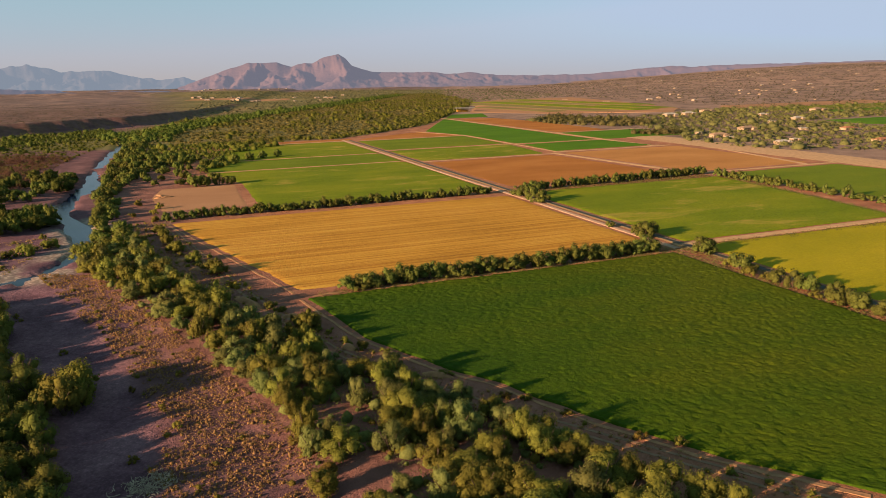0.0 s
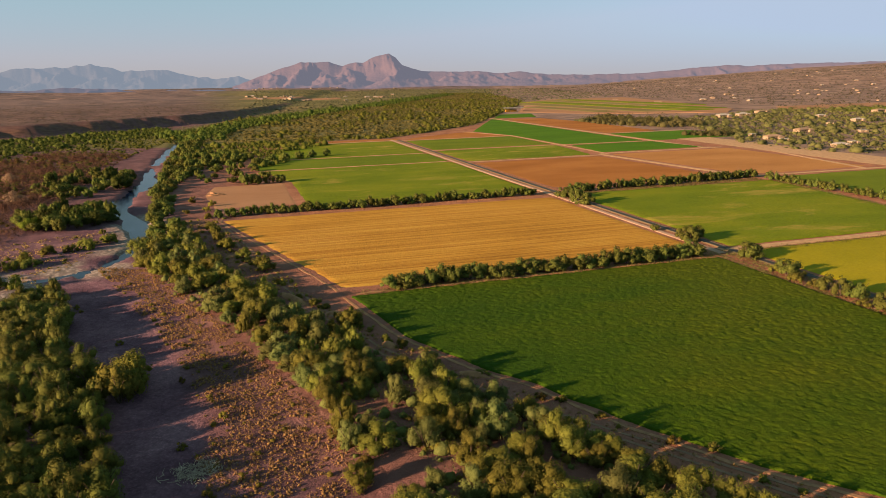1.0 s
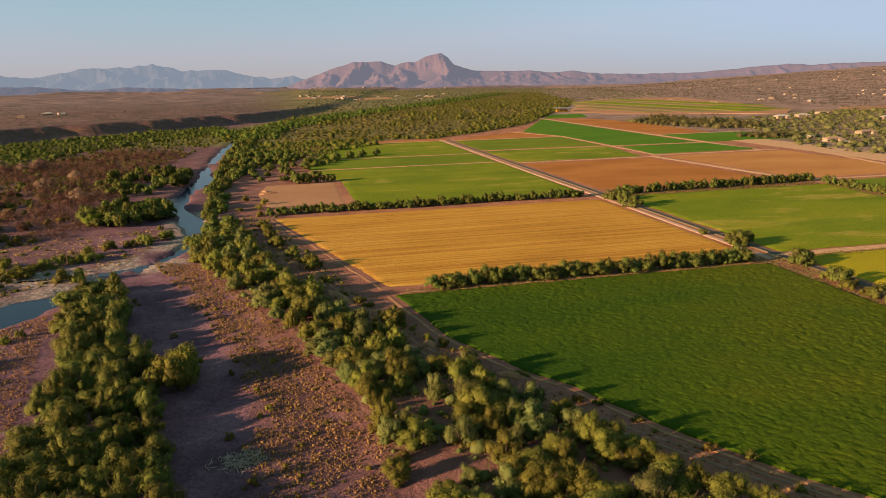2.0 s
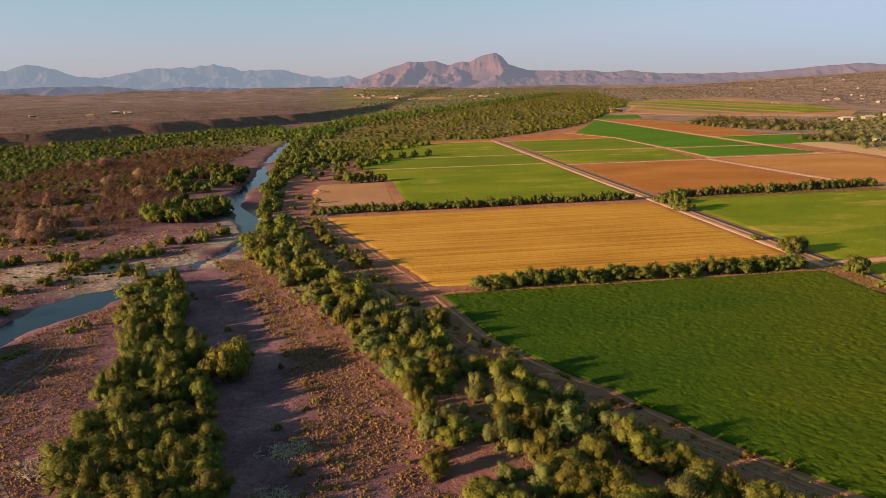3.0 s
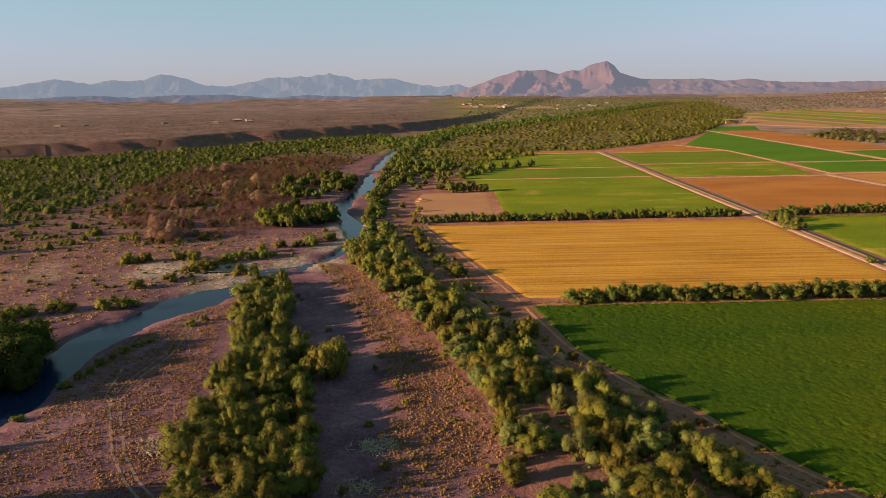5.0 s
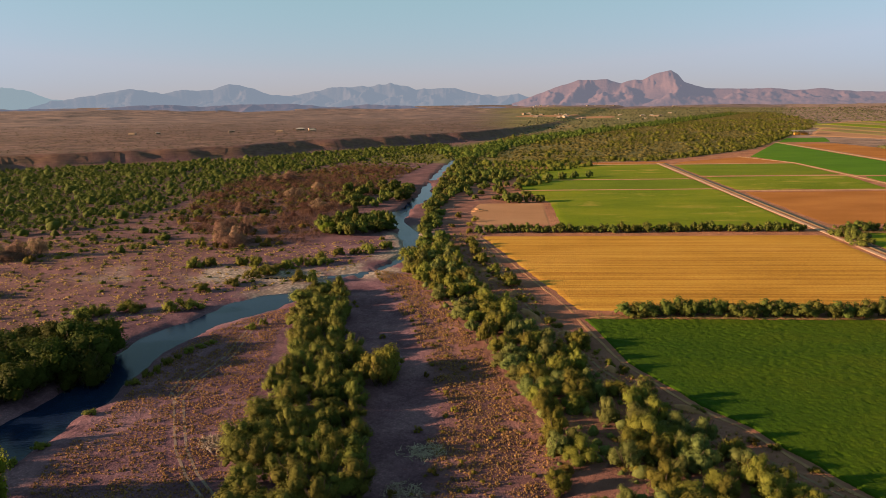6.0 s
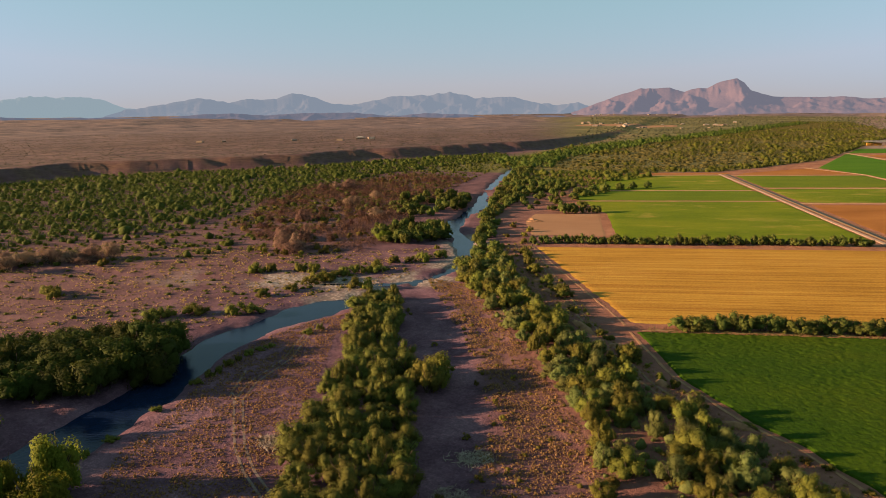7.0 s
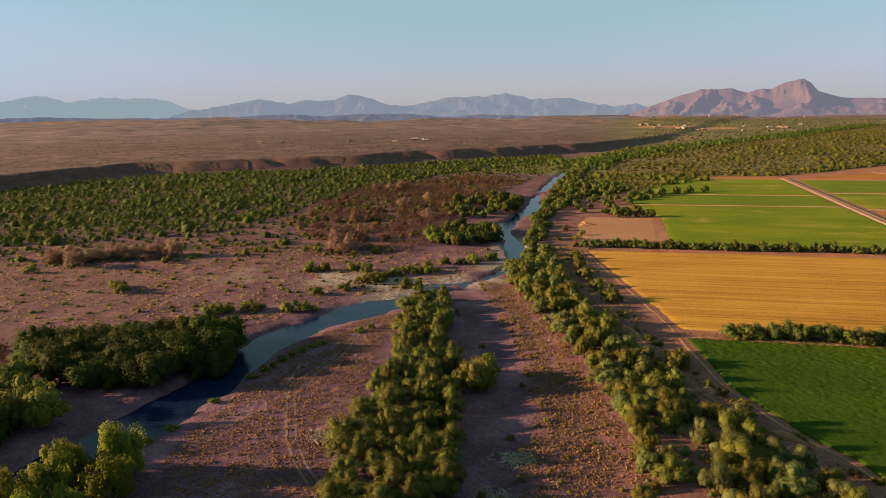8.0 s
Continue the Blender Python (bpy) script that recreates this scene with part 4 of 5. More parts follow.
# the dark leaf colour paints the island's shaded east side
grove(PROTO["dark"], [(-72, 106), (-68, 100), (-64, 93), (-60, 87), (-57, 81), (-53, 75)], "mesquite with shade-darkened leaves at the island's edge", "tree", "trees at the island's edge", (0.65, 0.95), 8)
grove(PROTO["near_island"], [(-75.5, 117), (-69.5, 109), (-64, 101), (-59.5, 93.6), (-55.6, 87), (-51.8, 81), (-48.6, 75.4), (-43.5, 69)], "full olive-green mesquite tree on the sandy river island", "tree", "mesquites on the river island", (0.7, 1.05), 9)


r_verge = np.random.default_rng(47)
VERGE = [(x + r_verge.normal(0, 1.6), y + r_verge.normal(0, 1.6)) for x, y in [(54, 74), (46, 78), (38, 83), (33, 90), (27, 92), (18, 98), (12, 103), (6, 106), (-3, 116), (-9, 117), (-14, 124), (-25, 134), (-33, 143), (-44, 160), (-49, 168), (-55, 172), (-66, 190), (-77, 206), (-89, 226), (-96, 240), (-102, 255), (-116, 276), (-118, 290)]]
grove(PROTO["shrub"] + PROTO["ochre"], VERGE, "scrubby olive bush on the farm track's verge", "shrub", "bushes on the track's verge", (0.4, 0.8), 48)
TRACK_TREES = [(-165, 350), (-142, 345), (-122, 354), (-122, 395), (-138, 440), (-160, 440), (-172, 395)]
grove(PROTO["green"], sow(TRACK_TREES, 26, 6.5, 7), "bushy olive tree between the river and the fields", "tree", "trees by the fallow plot", (0.6, 1.0), 7)


def hedge(u0, v0, u1, v1, count, sizes, label, group, seed):
    r = np.random.default_rng(seed)
    t = (np.arange(count) + r.uniform(-0.3, 0.3, count)) / (count - 1)
    grove(PROTO["hedge"], [plan(u0 + (u1 - u0) * k + r.normal(0, 0.3), v0 + (v1 - v0) * k + r.normal(0, 0.6)) for k in t], label, "hedge tree", group, sizes, seed)


hedge(38, 164.5, 127, 164.5, 40, (0.85, 1.25), "dense dark green tree in the hedgerow between fields", "hedgerow beside the stubble", 11)
hedge(-3, 280, 128, 281.5, 46, (0.75, 1.1), "low dark green tree in the hedgerow between fields", "hedgerow behind the stubble", 12)
hedge(146, 281, 250, 287, 36, (0.8, 1.2), "dense dark green tree in the hedgerow by the ploughed field", "hedgerow by the ploughed field", 13)
hedge(249, 276, 251, 190, 22, (0.6, 1.2), "scrubby green bush along the field edge", "shrub row at the field edge", 14)

# single trees along the canal, the farm track and the bars
grove(PROTO["hedge"], [(32, 300), (34, 297), (36, 286), (38.5, 283)], "rounded green tree beside the canal", "tree", "trees along the canal", (1.25, 1.6), 31)
grove(PROTO["hedge"], [(61, 219), (64, 220), (62, 216), (72, 198), (75, 199), (73, 194.5)], "rounded green tree beside the canal", "tree", "trees along the canal", (1.0, 1.35), 331)
grove(PROTO["hedge"], [(55, 233)], "small round green tree beside the canal", "tree", "trees along the canal", (0.6, 0.7), 332)
grove(PROTO["hedge"] + PROTO["shrub"], [(75, 183), (76, 178), (78.6, 177), (76.5, 173), (80.5, 165), (81.5, 161), (84, 158.5), (83, 154), (86.8, 151.5), (88, 145), (90, 139), (91, 134), (93, 128), (95, 122), (86, 148), (79, 169)], "bushy olive tree beside the canal", "tree", "trees along the canal", (0.85, 1.25), 32)
grove(PROTO["olive"], [(-94, 231), (-81, 209), (-83, 212), (-61, 182), (-30, 141)], "round olive-green bush tree casting a long shadow", "tree", "trees on the farm track's verge", (0.55, 0.8), 33)
grove(PROTO["olive"], [(-30, 140), (-28, 138), (-60.6, 183.5), (-62.5, 185.5), (-81.6, 209), (-88, 219), (-96.4, 234.5), (-72, 197)], "round olive bush tree at the field's edge", "tree", "trees on the farm track's verge", (0.65, 0.9), 333)
grove(PROTO["shrub"], [(-20, 130), (-16, 127), (-40, 153), (-37, 151), (-70, 193), (-27, 138), (-6, 113)], "small green shrub beside the farm track", "shrub", "shrubs on the farm track's verge", (0.6, 0.9), 34)
grove(PROTO["olive"], [(-61, 103.5), (-60, 107), (-63.5, 108.5), (-62.5, 112)], "lone olive mesquite standing in the dry wash", "tree", "mesquites in the wash", (0.9, 1.08), 35, 1.35)
grove(PROTO["near"], [(6, 98), (9, 94.5), (12, 91), (15, 88.5), (17.5, 87), (20, 83.5), (22.5, 80.5), (26, 79), (30, 75), (3, 82), (6.5, 80), (9, 77.5), (0, 79), (4, 77), (-5, 93), (0, 95), (-2, 99), (-8, 99), (-16, 79), (33, 72)],
      "yellow-olive mesquite at the edge of the dirt track", "tree", "mesquites at the track's edge", (0.6, 0.95), 46)
# the last three willows are added to widen the shade on the sand
grove(PROTO["willow"], [(-86, 37), (-92, 32), (-96, 37), (-90, 42), (-82, 29), (-88, 25), (-80, 22), (-94, 25)], "sunlit green willow on the pool's bank", "tree", "willows on the near bank", (1.0, 1.35), 36, 1.6)
grove(PROTO["olive"], [(-124, 40), (-121, 45), (-130, 46), (-146, 52), (-152, 46), (-140, 30), (-134, 25), (-129, 33), (-124, 28), (-119, 21), (-112, 16), (-145, 38), (-136, 40), (-152, 30), (-148, 22), (-140, 20), (-157, 38), (-131, 18), (-160, 28)], "olive bush tree on the west bank", "tree", "bush trees on the west bank", (1.2, 1.7), 37, 1.1)
grove(PROTO["shrub"], [(-209, 114), (-205, 113), (-214, 116), (-158, 113), (-155, 115), (-152, 121), (-149, 122), (-140, 127), (-137, 130), (-144, 155), (-143, 172), (-146, 170), (-138, 188), (-134, 190), (-131, 215), (-126, 220),
                       (-145, 165), (-144, 172), (-143, 177), (-142, 182), (-141, 187), (-139, 196), (-137, 204), (-132, 208), (-128, 211), (-148, 146), (-127, 167), (-124, 168), (-264, 112), (-174, 169), (-169, 172), (-160, 178), (-155, 180)],
      "low olive-green shrub on the gravel bar", "shrub", "shrubs on the gravel bars", (1.2, 1.9), 38)
grove(PROTO["shrub"], [(-110, 110), (-110.5, 107), (-111, 103), (-110, 99), (-109.5, 95), (-108, 91), (-108, 88), (-107, 84), (-100, 58), (-103, 70), (-99, 52), (-137, 236), (-109, 122), (-108, 126)], "small green shrub at the water's edge", "shrub", "shrubs at the water's edge", (0.5, 0.9), 39)
grove(PROTO["hedge"], [(-117, 347), (-112, 350), (-121, 345), (-107, 352), (-126, 352), (-144, 429), (-138, 440), (-133, 452), (-126, 462), (-120, 470), (-112, 476)], "bushy green tree at the field's corner", "tree", "trees at the field's corner", (1.1, 1.5), 43)
grove(PROTO["ochre"], [(-113, 272), (-109, 262), (-107, 258), (-116, 285), (-128, 292), (-131, 300), (-120, 268), (-112, 246), (-6, 88), (-10, 90), (-16, 84), (-22, 92), (-24, 104), (-31, 112)], "ochre-yellow drying shrub beside the dirt track", "shrub", "ochre shrubs along the track", (0.8, 1.2), 44)
grove(PROTO["willow"], [(-168, 241), (-166, 244)], "sunlit yellow-green willow on the west bank", "tree", "willows on the west bank", (0.9, 1.15), 236)
grove(PROTO["ochre"], [(-197, 197), (-192, 199), (-186, 197), (-180, 201), (-203, 200), (-175, 207), (-235, 150), (-237, 153)], "orange-brown drying shrub at the brush's edge", "shrub", "orange shrubs by the brush", (1.0, 1.6), 237)
grove(PROTO["rust"], [(-168, 58), (-172, 54), (-164, 52), (-160, 56), (-176, 62)], "rusty orange tamarisk bush", "shrub", "rusty bushes by the pool", (0.7, 1.0), 45)
grove(PROTO["bare"], [(-271, 134), (-266, 138), (-255, 150), (-248, 152), (-189, 208), (-194, 206), (-211, 297), (-316, 395), (-318, 415), (-240, 270), (-262, 128), (-276, 128), (-281, 137), (-259, 144), (-252, 158), (-243, 160), (-198, 210), (-186, 203), (-209, 224), (-200, 227), (-326, 391), (-312, 405), (-261, 368), (-252, 330)], "leafless pale grey tamarisk with fine twigs", "tree", "bare tamarisks", (1.0, 1.6), 40, 1.0)
grove(PROTO["rust"], sow([(-205, 205), (-165, 203), (-176, 232), (-205, 300), (-235, 395), (-275, 500), (-330, 500), (-335, 400), (-300, 310), (-245, 225)], 90, 7, 41), "reddish-brown drying tamarisk bush", "shrub", "rusty tamarisks", (0.8, 1.4), 41)
grove(PROTO["yellow"], [(-44, 89), (-35, 77), (-32, 81), (-38, 69), (-46, 105), (-48, 118), (-75, 130), (-95, 150), (-97, 152), (-28, 74), (-60, 128), (-54, 112), (-41, 98)], "yellow-green desert scrub bush on the sand", "shrub", "scrub bushes in the wash", (0.7, 1.2), 42)

# what nobody could count
STRIP = [(-114, 190), (-94, 166), (-62, 126), (-44, 96), (-38, 76), (-20, 36), (-4, 60), (-16, 82), (-24, 96), (-34, 110), (-62, 146), (-96, 186)]
SPIT = [(-110, 146), (-117, 128), (-117, 104), (-104, 80), (-94, 56), (-74, 30), (-44, 30), (-60, 60), (-72, 76), (-82, 92), (-100, 122)]
BARS = [(-135, 240), (-122, 200), (-122, 172), (-132, 140), (-138, 110), (-160, 90), (-250, 60), (-340, 120), (-270, 190), (-190, 200), (-160, 220)]


def patchy(x, y):
    """Off the water, thinning out towards the bare wash, in drifts."""
    wash, half = along(x, y, WASH)
    drift = fbm(x * 0.3 + 5, y * 0.3, 3)
    return dry(x, y) & (drift > 0.36) & (np.abs(wash) > half * (0.25 + 1.7 * fbm(x * 0.2, y * 0.2 + 8, 3)))


thicket("dry_tufts", sow(STRIP, 6500, 0.55, 51, patchy), GRASS_DRY, "dry golden grass and low scrub tufts on sand", "dry grass", 0.30, 0.33, 9, 0.2, 52, 0.5, False, 0.4)
thicket("dry_tufts", sow(SPIT, 5600, 0.6, 53, patchy), GRASS_DRY, "dry golden grass and low scrub tufts on sand", "dry grass", 0.26, 0.32, 9, 0.19, 54, 0.5, False, 0.4)
thicket("dry_tufts", sow(BARS, 3400, 1.1, 55, patchy), GRASS_DRY, "sparse dry grass and scrub on gravel bars", "dry grass", 0.30, 0.55, 9, 0.28, 56, 0.5, False, 0.4)
thicket("dead_brush", sow(STRIP, 700, 1.4, 251, patchy), TWIG_GREY, "flattened pale dead brush on sand", "dead brush", 0.22, 0.6, 14, 0.4, 252, 0.5, True)
thicket("dead_brush", sow(SPIT, 400, 1.8, 253, patchy), TWIG_GREY, "flattened pale dead brush on sand", "dead brush", 0.2, 0.6, 14, 0.4, 254, 0.5, True)
thicket("green_scrub", sow(BARS, 420, 2.4, 57, patchy), LEAF_FAR, "low olive scrub on gravel bars", "scrub", 0.5, 1.0, 40, 0.26, 58, 0.6)
thicket("understory", sow(BELT, 420, 2.6, 127, dry), LEAF_GREY, "grey-green underbrush below the riverside trees", "brush", 1.2, 1.4, 120, 0.17, 128, 0.35)
thicket("understory", sow(BELT, 200, 3.2, 129, dry), LEAF_YELLOW, "ochre drying underbrush below the riverside trees", "brush", 1.1, 1.2, 110, 0.16, 130, 0.35)
thicket("understory", sow(NORTH_BELT, 260, 4.0, 131, dry), LEAF_FAR, "olive underbrush on the river's bank", "brush", 1.6, 1.9, 50, 0.34, 132, 0.35)
thicket("green_scrub", sow(STRIP, 160, 3, 59, dry), LEAF_YELLOW, "low yellow-green scrub on sand", "scrub", 0.5, 0.55, 50, 0.15, 60, 0.35)
TRACKSIDE = [(-108, 262), (-84, 224), (-66, 197), (-34, 147), (-8, 119), (24, 93), (58, 68), (54, 62), (20, 84), (0, 104), (-42, 144), (-84, 198), (-112, 250)]
thicket("dry_tufts", sow(TRACKSIDE, 1500, 0.9, 271), GRASS_DRY, "dry weeds on the farm track's verge", "dry grass", 0.3, 0.4, 9, 0.2, 272, 0.5, False, 0.4)
thicket("green_scrub", sow(TRACKSIDE, 150, 2.5, 273), LEAF_YELLOW, "low weedy bushes beside the farm track", "scrub", 0.7, 0.7, 50, 0.18, 274, 0.4)
for k, (x, y) in enumerate([(-39, 83), (-37, 71), (-73, 71)]):
    drift = [(x + 3.2 * math.cos(i), y + 2.6 * math.sin(i)) for i in range(6)]
    thicket("flood_litter", sow(drift, 60, 0.5, 281 + k), DRIFT_TWIGS, "bleached flood litter of sticks and grass", "flood litter", 0.3, 0.5, 16, 0.35, 284 + k, 0.4, True)
VERGES = [[plan(*q) for q in ((130.6, 40), (133.6, 40), (133.6, 166), (130.6, 166))], [plan(*q) for q in ((135, 60), (138.3, 60), (138.3, 166), (135, 166))],
          [plan(*q) for q in ((30, 160.4), (131, 160.4), (131, 163.6), (30, 163.6))],
          [plan(*q) for q in ((0, 282.5), (130, 282.5), (130, 287), (33, 287))], [plan(*q) for q in ((142, 271), (246, 272), (246, 284), (142, 279))],
          [plan(*q) for q in ((230, 176), (236, 176), (252, 272), (246, 272))], [plan(*q) for q in ((143, 161), (222, 161), (222, 165), (143, 165))]]
for k, verge in enumerate(VERGES):
    thicket("verge_grass", sow(verge, 900, 0.75, 170 + k), LEAF_BOSQUE, "rough yellow-olive grass on the field's verge", "verge grass", 0.34, 0.55, 12, 0.26, 180 + k, 0.4, False, 0)

BOSQUE = [(-240, 565), (-165, 570), (-122, 602), (-92, 613), (-73, 648), (-20, 770), (5, 950), (43, 1245), (60, 1500), (-30, 2250), (-150, 2300), (-190, 1450), (-262, 1130), (-345, 940), (-320, 760), (-285, 610)]
WEST_WOOD = [(-340, 120), (-600, 60), (-590, 240), (-610, 390), (-560, 450), (-500, 512), (-460, 610), (-415, 730), (-370, 800), (-330, 700), (-360, 520), (-330, 356), (-275, 230), (-290, 184)]
MID_SCRUB = [(-200, 200), (-262, 120), (-345, 110), (-285, 190), (-275, 240), (-335, 370), (-365, 530), (-330, 720), (-290, 640), (-270, 540), (-245, 430), (-225, 330)]
RED = [(-205, 215), (-160, 205), (-165, 235), (-190, 290), (-225, 390), (-260, 500), (-330, 520), (-345, 400), (-320, 330), (-262, 240)]
NORTH_SCRUB = [(-140, 400), (-150, 470), (-215, 500), (-240, 565), (-178, 588), (-130, 560), (-150, 500), (-128, 440)]
RIVER_TREES = [(-262, 590), (-300, 640), (-335, 680), (-312, 780), (-314, 925), (-292, 1136), (-255, 1331), (-215, 1688), (-160, 2045), (-105, 2045), (-160, 1688), (-200, 1331), (-240, 1136), (-258, 925), (-268, 776), (-262, 700), (-236, 620)]
FIELD_TREES = [(-122, 602), (-92, 613), (-73, 648), (-20, 770), (5, 950), (43, 1245), (28, 1245), (-10, 950), (-36, 775), (-88, 656), (-124, 612)]
thicket("bosque", sow(BOSQUE, 6500, 4.6, 21), LEAF_BOSQUE, "yellow-olive mesquite and grass scrub woodland", "woodland", 1.0, 2.9, 18, 0.95, 22, 0.6)
thicket("bosque_trees", sow(BOSQUE, 1500, 6.0, 121, lambda x, y: fbm(x * 0.02, y * 0.012, 3) > 0.47), LEAF_FAR, "scattered olive-green mesquite trees", "woodland", 2.8, 3.0, 44, 0.8, 122, 0.45)
thicket("river_trees", sow(RIVER_TREES, 800, 6.5, 123), LEAF_WEST, "dark green tree belt along the river", "woodland", 5.0, 4.2, 60, 0.85, 124, 0.3)
thicket("field_trees", sow(FIELD_TREES, 240, 4.5, 125), LEAF_FAR, "olive trees along the field edge", "woodland", 3.4, 3.0, 50, 0.6, 126, 0.3)
thicket("west_woodland", sow(WEST_WOOD, 4200, 5.0, 23), LEAF_WEST, "dense green mesquite thicket below the bluff", "woodland", 2.7, 2.9, 66, 0.6, 24, 0.4)
thicket("tamarisk_brush", sow(RED, 1700, 2.8, 25, lambda x, y: fbm(x * 0.035 + 4, y * 0.035, 3) > 0.42), TWIG_RED, "bare reddish-brown tamarisk brush", "brush", 2.1, 2.0, 90, 0.6, 26, 0.4, True)
thicket("mixed_scrub", sow(RED, 420, 4.0, 291, lambda x, y: fbm(x * 0.035 + 4, y * 0.035, 3) < 0.46), LEAF_YELLOW, "ochre-green scrub between the tamarisks", "scrub", 1.3, 1.6, 50, 0.36, 292, 0.45)
thicket("mixed_scrub", sow(MID_SCRUB, 500, 4.0, 293, patchy), LEAF_WEST, "scattered green bushes on pale sand", "scrub", 1.9, 2.0, 50, 0.45, 294, 0.45)
thicket("mixed_scrub", sow(MID_SCRUB, 900, 3.0, 27, patchy), LEAF_FAR, "scattered olive scrub on pale sand", "scrub", 0.9, 1.5, 36, 0.42, 28, 0.55)
thicket("mixed_scrub", sow(NORTH_SCRUB, 260, 4.0, 29), LEAF_FAR, "olive scrub beside the fields", "scrub", 2.6, 2.6, 40, 0.6, 30, 0.4)


def off_fields(x, y):
    u, v = x * GC + y * GS, -x * GS + y * GC
    return ((u > 360) | (v > 500)) & ~((u > 590) & (u < 730) & (v > 460) & (v < 555))


VILLAGE = [(175, 470), (330, 440), (520, 700), (700, 900), (640, 1050), (380, 1000), (250, 860), (150, 800), (90, 830), (95, 790), (190, 740), (190, 600)]
thicket("village_trees", sow(VILLAGE, 1300, 7.0, 61, off_fields), LEAF_VILLAGE, "olive trees between houses", "woodland", 2.8, 3.8, 44, 0.8, 62, 0.4)
thicket("village_scrub", sow(VILLAGE, 2400, 4.5, 161, off_fields), LEAF_VILLAGE, "dry olive scrub between houses", "scrub", 1.0, 1.7, 8, 0.5, 162, 0.4)
CLUMPS = [[(98, 800), (120, 735), (166, 700), (200, 705), (215, 740), (190, 800), (140, 880), (118, 860)], [(158, 605), (170, 592), (190, 590), (200, 605), (185, 622)]]
for k, clump in enumerate(CLUMPS):
    thicket("field_grove", sow(clump, 170, 6.0, 261 + k), LEAF_VILLAGE, "dense olive tree clump beside the far fields", "woodland", 4.6, 4.4, 70, 0.9, 263 + k, 0.3)


def off_town(x, y):
    u, v = x * GC + y * GS, -x * GS + y * GC
    return ~((u > 20) & (u < 350) & (v > 1780) & (v < 2090))


FAR_NORTH = [(-345, 940), (-262, 1130), (-190, 1450), (-150, 2300), (-30, 2250), (20, 1250), (60, 1450), (300, 1700), (200, 2900), (-500, 3300), (-900, 2700), (-560, 1700)]
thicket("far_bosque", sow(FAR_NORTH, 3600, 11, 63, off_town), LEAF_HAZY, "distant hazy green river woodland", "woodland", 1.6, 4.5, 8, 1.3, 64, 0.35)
PLATEAU = [(-640, 250), (-660, 400), (-600, 480), (-540, 540), (-500, 640), (-450, 770), (-400, 880), (-420, 1300), (-700, 1700), (-1300, 1500), (-1500, 900), (-1200, 500), (-900, 200)]
thicket("desert_scrub", sow(PLATEAU, 6500, 6, 65), LEAF_DESERT, "scattered desert scrub on the plateau", "scrub", 0.7, 1.2, 7, 0.7, 66, 0.5, False, 0)
EAST_HILLS = [(420, 1050), (800, 900), (1500, 1700), (2200, 3400), (600, 3600), (100, 2600), (300, 1600)]
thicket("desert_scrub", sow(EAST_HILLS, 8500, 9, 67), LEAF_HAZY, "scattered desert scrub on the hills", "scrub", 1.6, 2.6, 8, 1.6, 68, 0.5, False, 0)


# ---- earthworks beside the farm track ----
def mound(x, y, length, width, height, turn, seed, label):
    r = np.random.default_rng(seed)
    a, t = np.meshgrid(np.linspace(0, math.tau, 24, endpoint=False), np.linspace(0, 1, 9))
    px, py = length / 2 * t * np.cos(a), width / 2 * t * np.sin(a)
    edge = 1 - t ** 1.6
    z = height * edge * (0.7 + 0.6 * fbm(px * 0.9 + seed, py * 0.9, 3)) - 0.25 * t ** 3
    px, py = px * (1 + 0.15 * r.normal(size=24)[None, :] * t), py * (1 + 0.15 * r.normal(size=24)[None, :] * t)
    me = raw_mesh("dirt_mound", np.stack([px, py, z], -1).reshape(-1, 3), grid_faces(9, 24, True)[:, ::-1].copy()[:, ::-1], True)
    ob = mesh_ob("dirt_mound", me, DIRT_PILE)
    ob.location, ob.rotation_euler = (x, y, height_at(x, y)), (0, 0, radians(turn))
    tagged(ob, label, "dirt mound", "dirt mounds by the track")


for k, (x, y, l, w, h, a) in enumerate([(-76, 198, 5, 3, 0.9, 30), (-69, 188, 4, 3, 0.8, 10), (-58, 175, 5, 3, 0.9, 60), (-47, 149, 6, 3.4, 1.2, 50), (-46, 157, 14, 3, 1.1, -48), (-34, 147, 5, 2.4, 0.7, 20),
                                     (-19, 128, 6, 2.4, 0.8, -50), (-2, 114, 7, 2.4, 0.7, -20), (-124, 314, 7, 2, 0.8, 30), (-129, 318, 6, 2, 0.8, -40), (-127, 311, 5, 2, 0.7, 5)]):
    mound(x, y, l, w, h, a, k, "bare mound of dug orange soil")


def dirt_strip(name, pts, width, z, label, category, step_m=4.0, material=None, ragged=0.0):
    dense = []
    for (x0, y0), (x1, y1) in zip(pts, pts[1:]):
        n = max(1, int(math.hypot(x1 - x0, y1 - y0) / step_m))
        dense += [(x0 + (x1 - x0) * k / n, y0 + (y1 - y0) * k / n) for k in range(n)]
    return strip(name, material or TRACK, dense + [pts[-1]], width, z, label, category, 0.0, True, ragged)


EDGE_ROAD = [(-113, 290), (-100, 250), (-86, 226), (-70, 200), (-52, 170), (-38, 149), (-22, 127), (-10, 115), (5, 103), (24, 90), (44, 76), (62, 64)]
for off in (-0.95, 0.95):
    dirt_strip("wheel_rut", [(x + 0.8 * off, y + 0.6 * off) for x, y in EDGE_ROAD], 0.7, 0.05, "worn wheel rut of the farm track along the fields", "track", 3.0)
# the field's raised ditch bank
FIELD_EDGE = [plan(u - 1.6, v) for v, u in ((53, 76), (66, 65), (83, 55), (100, 47.5), (110, 41), (130, 32.5), (160, 26.5))]
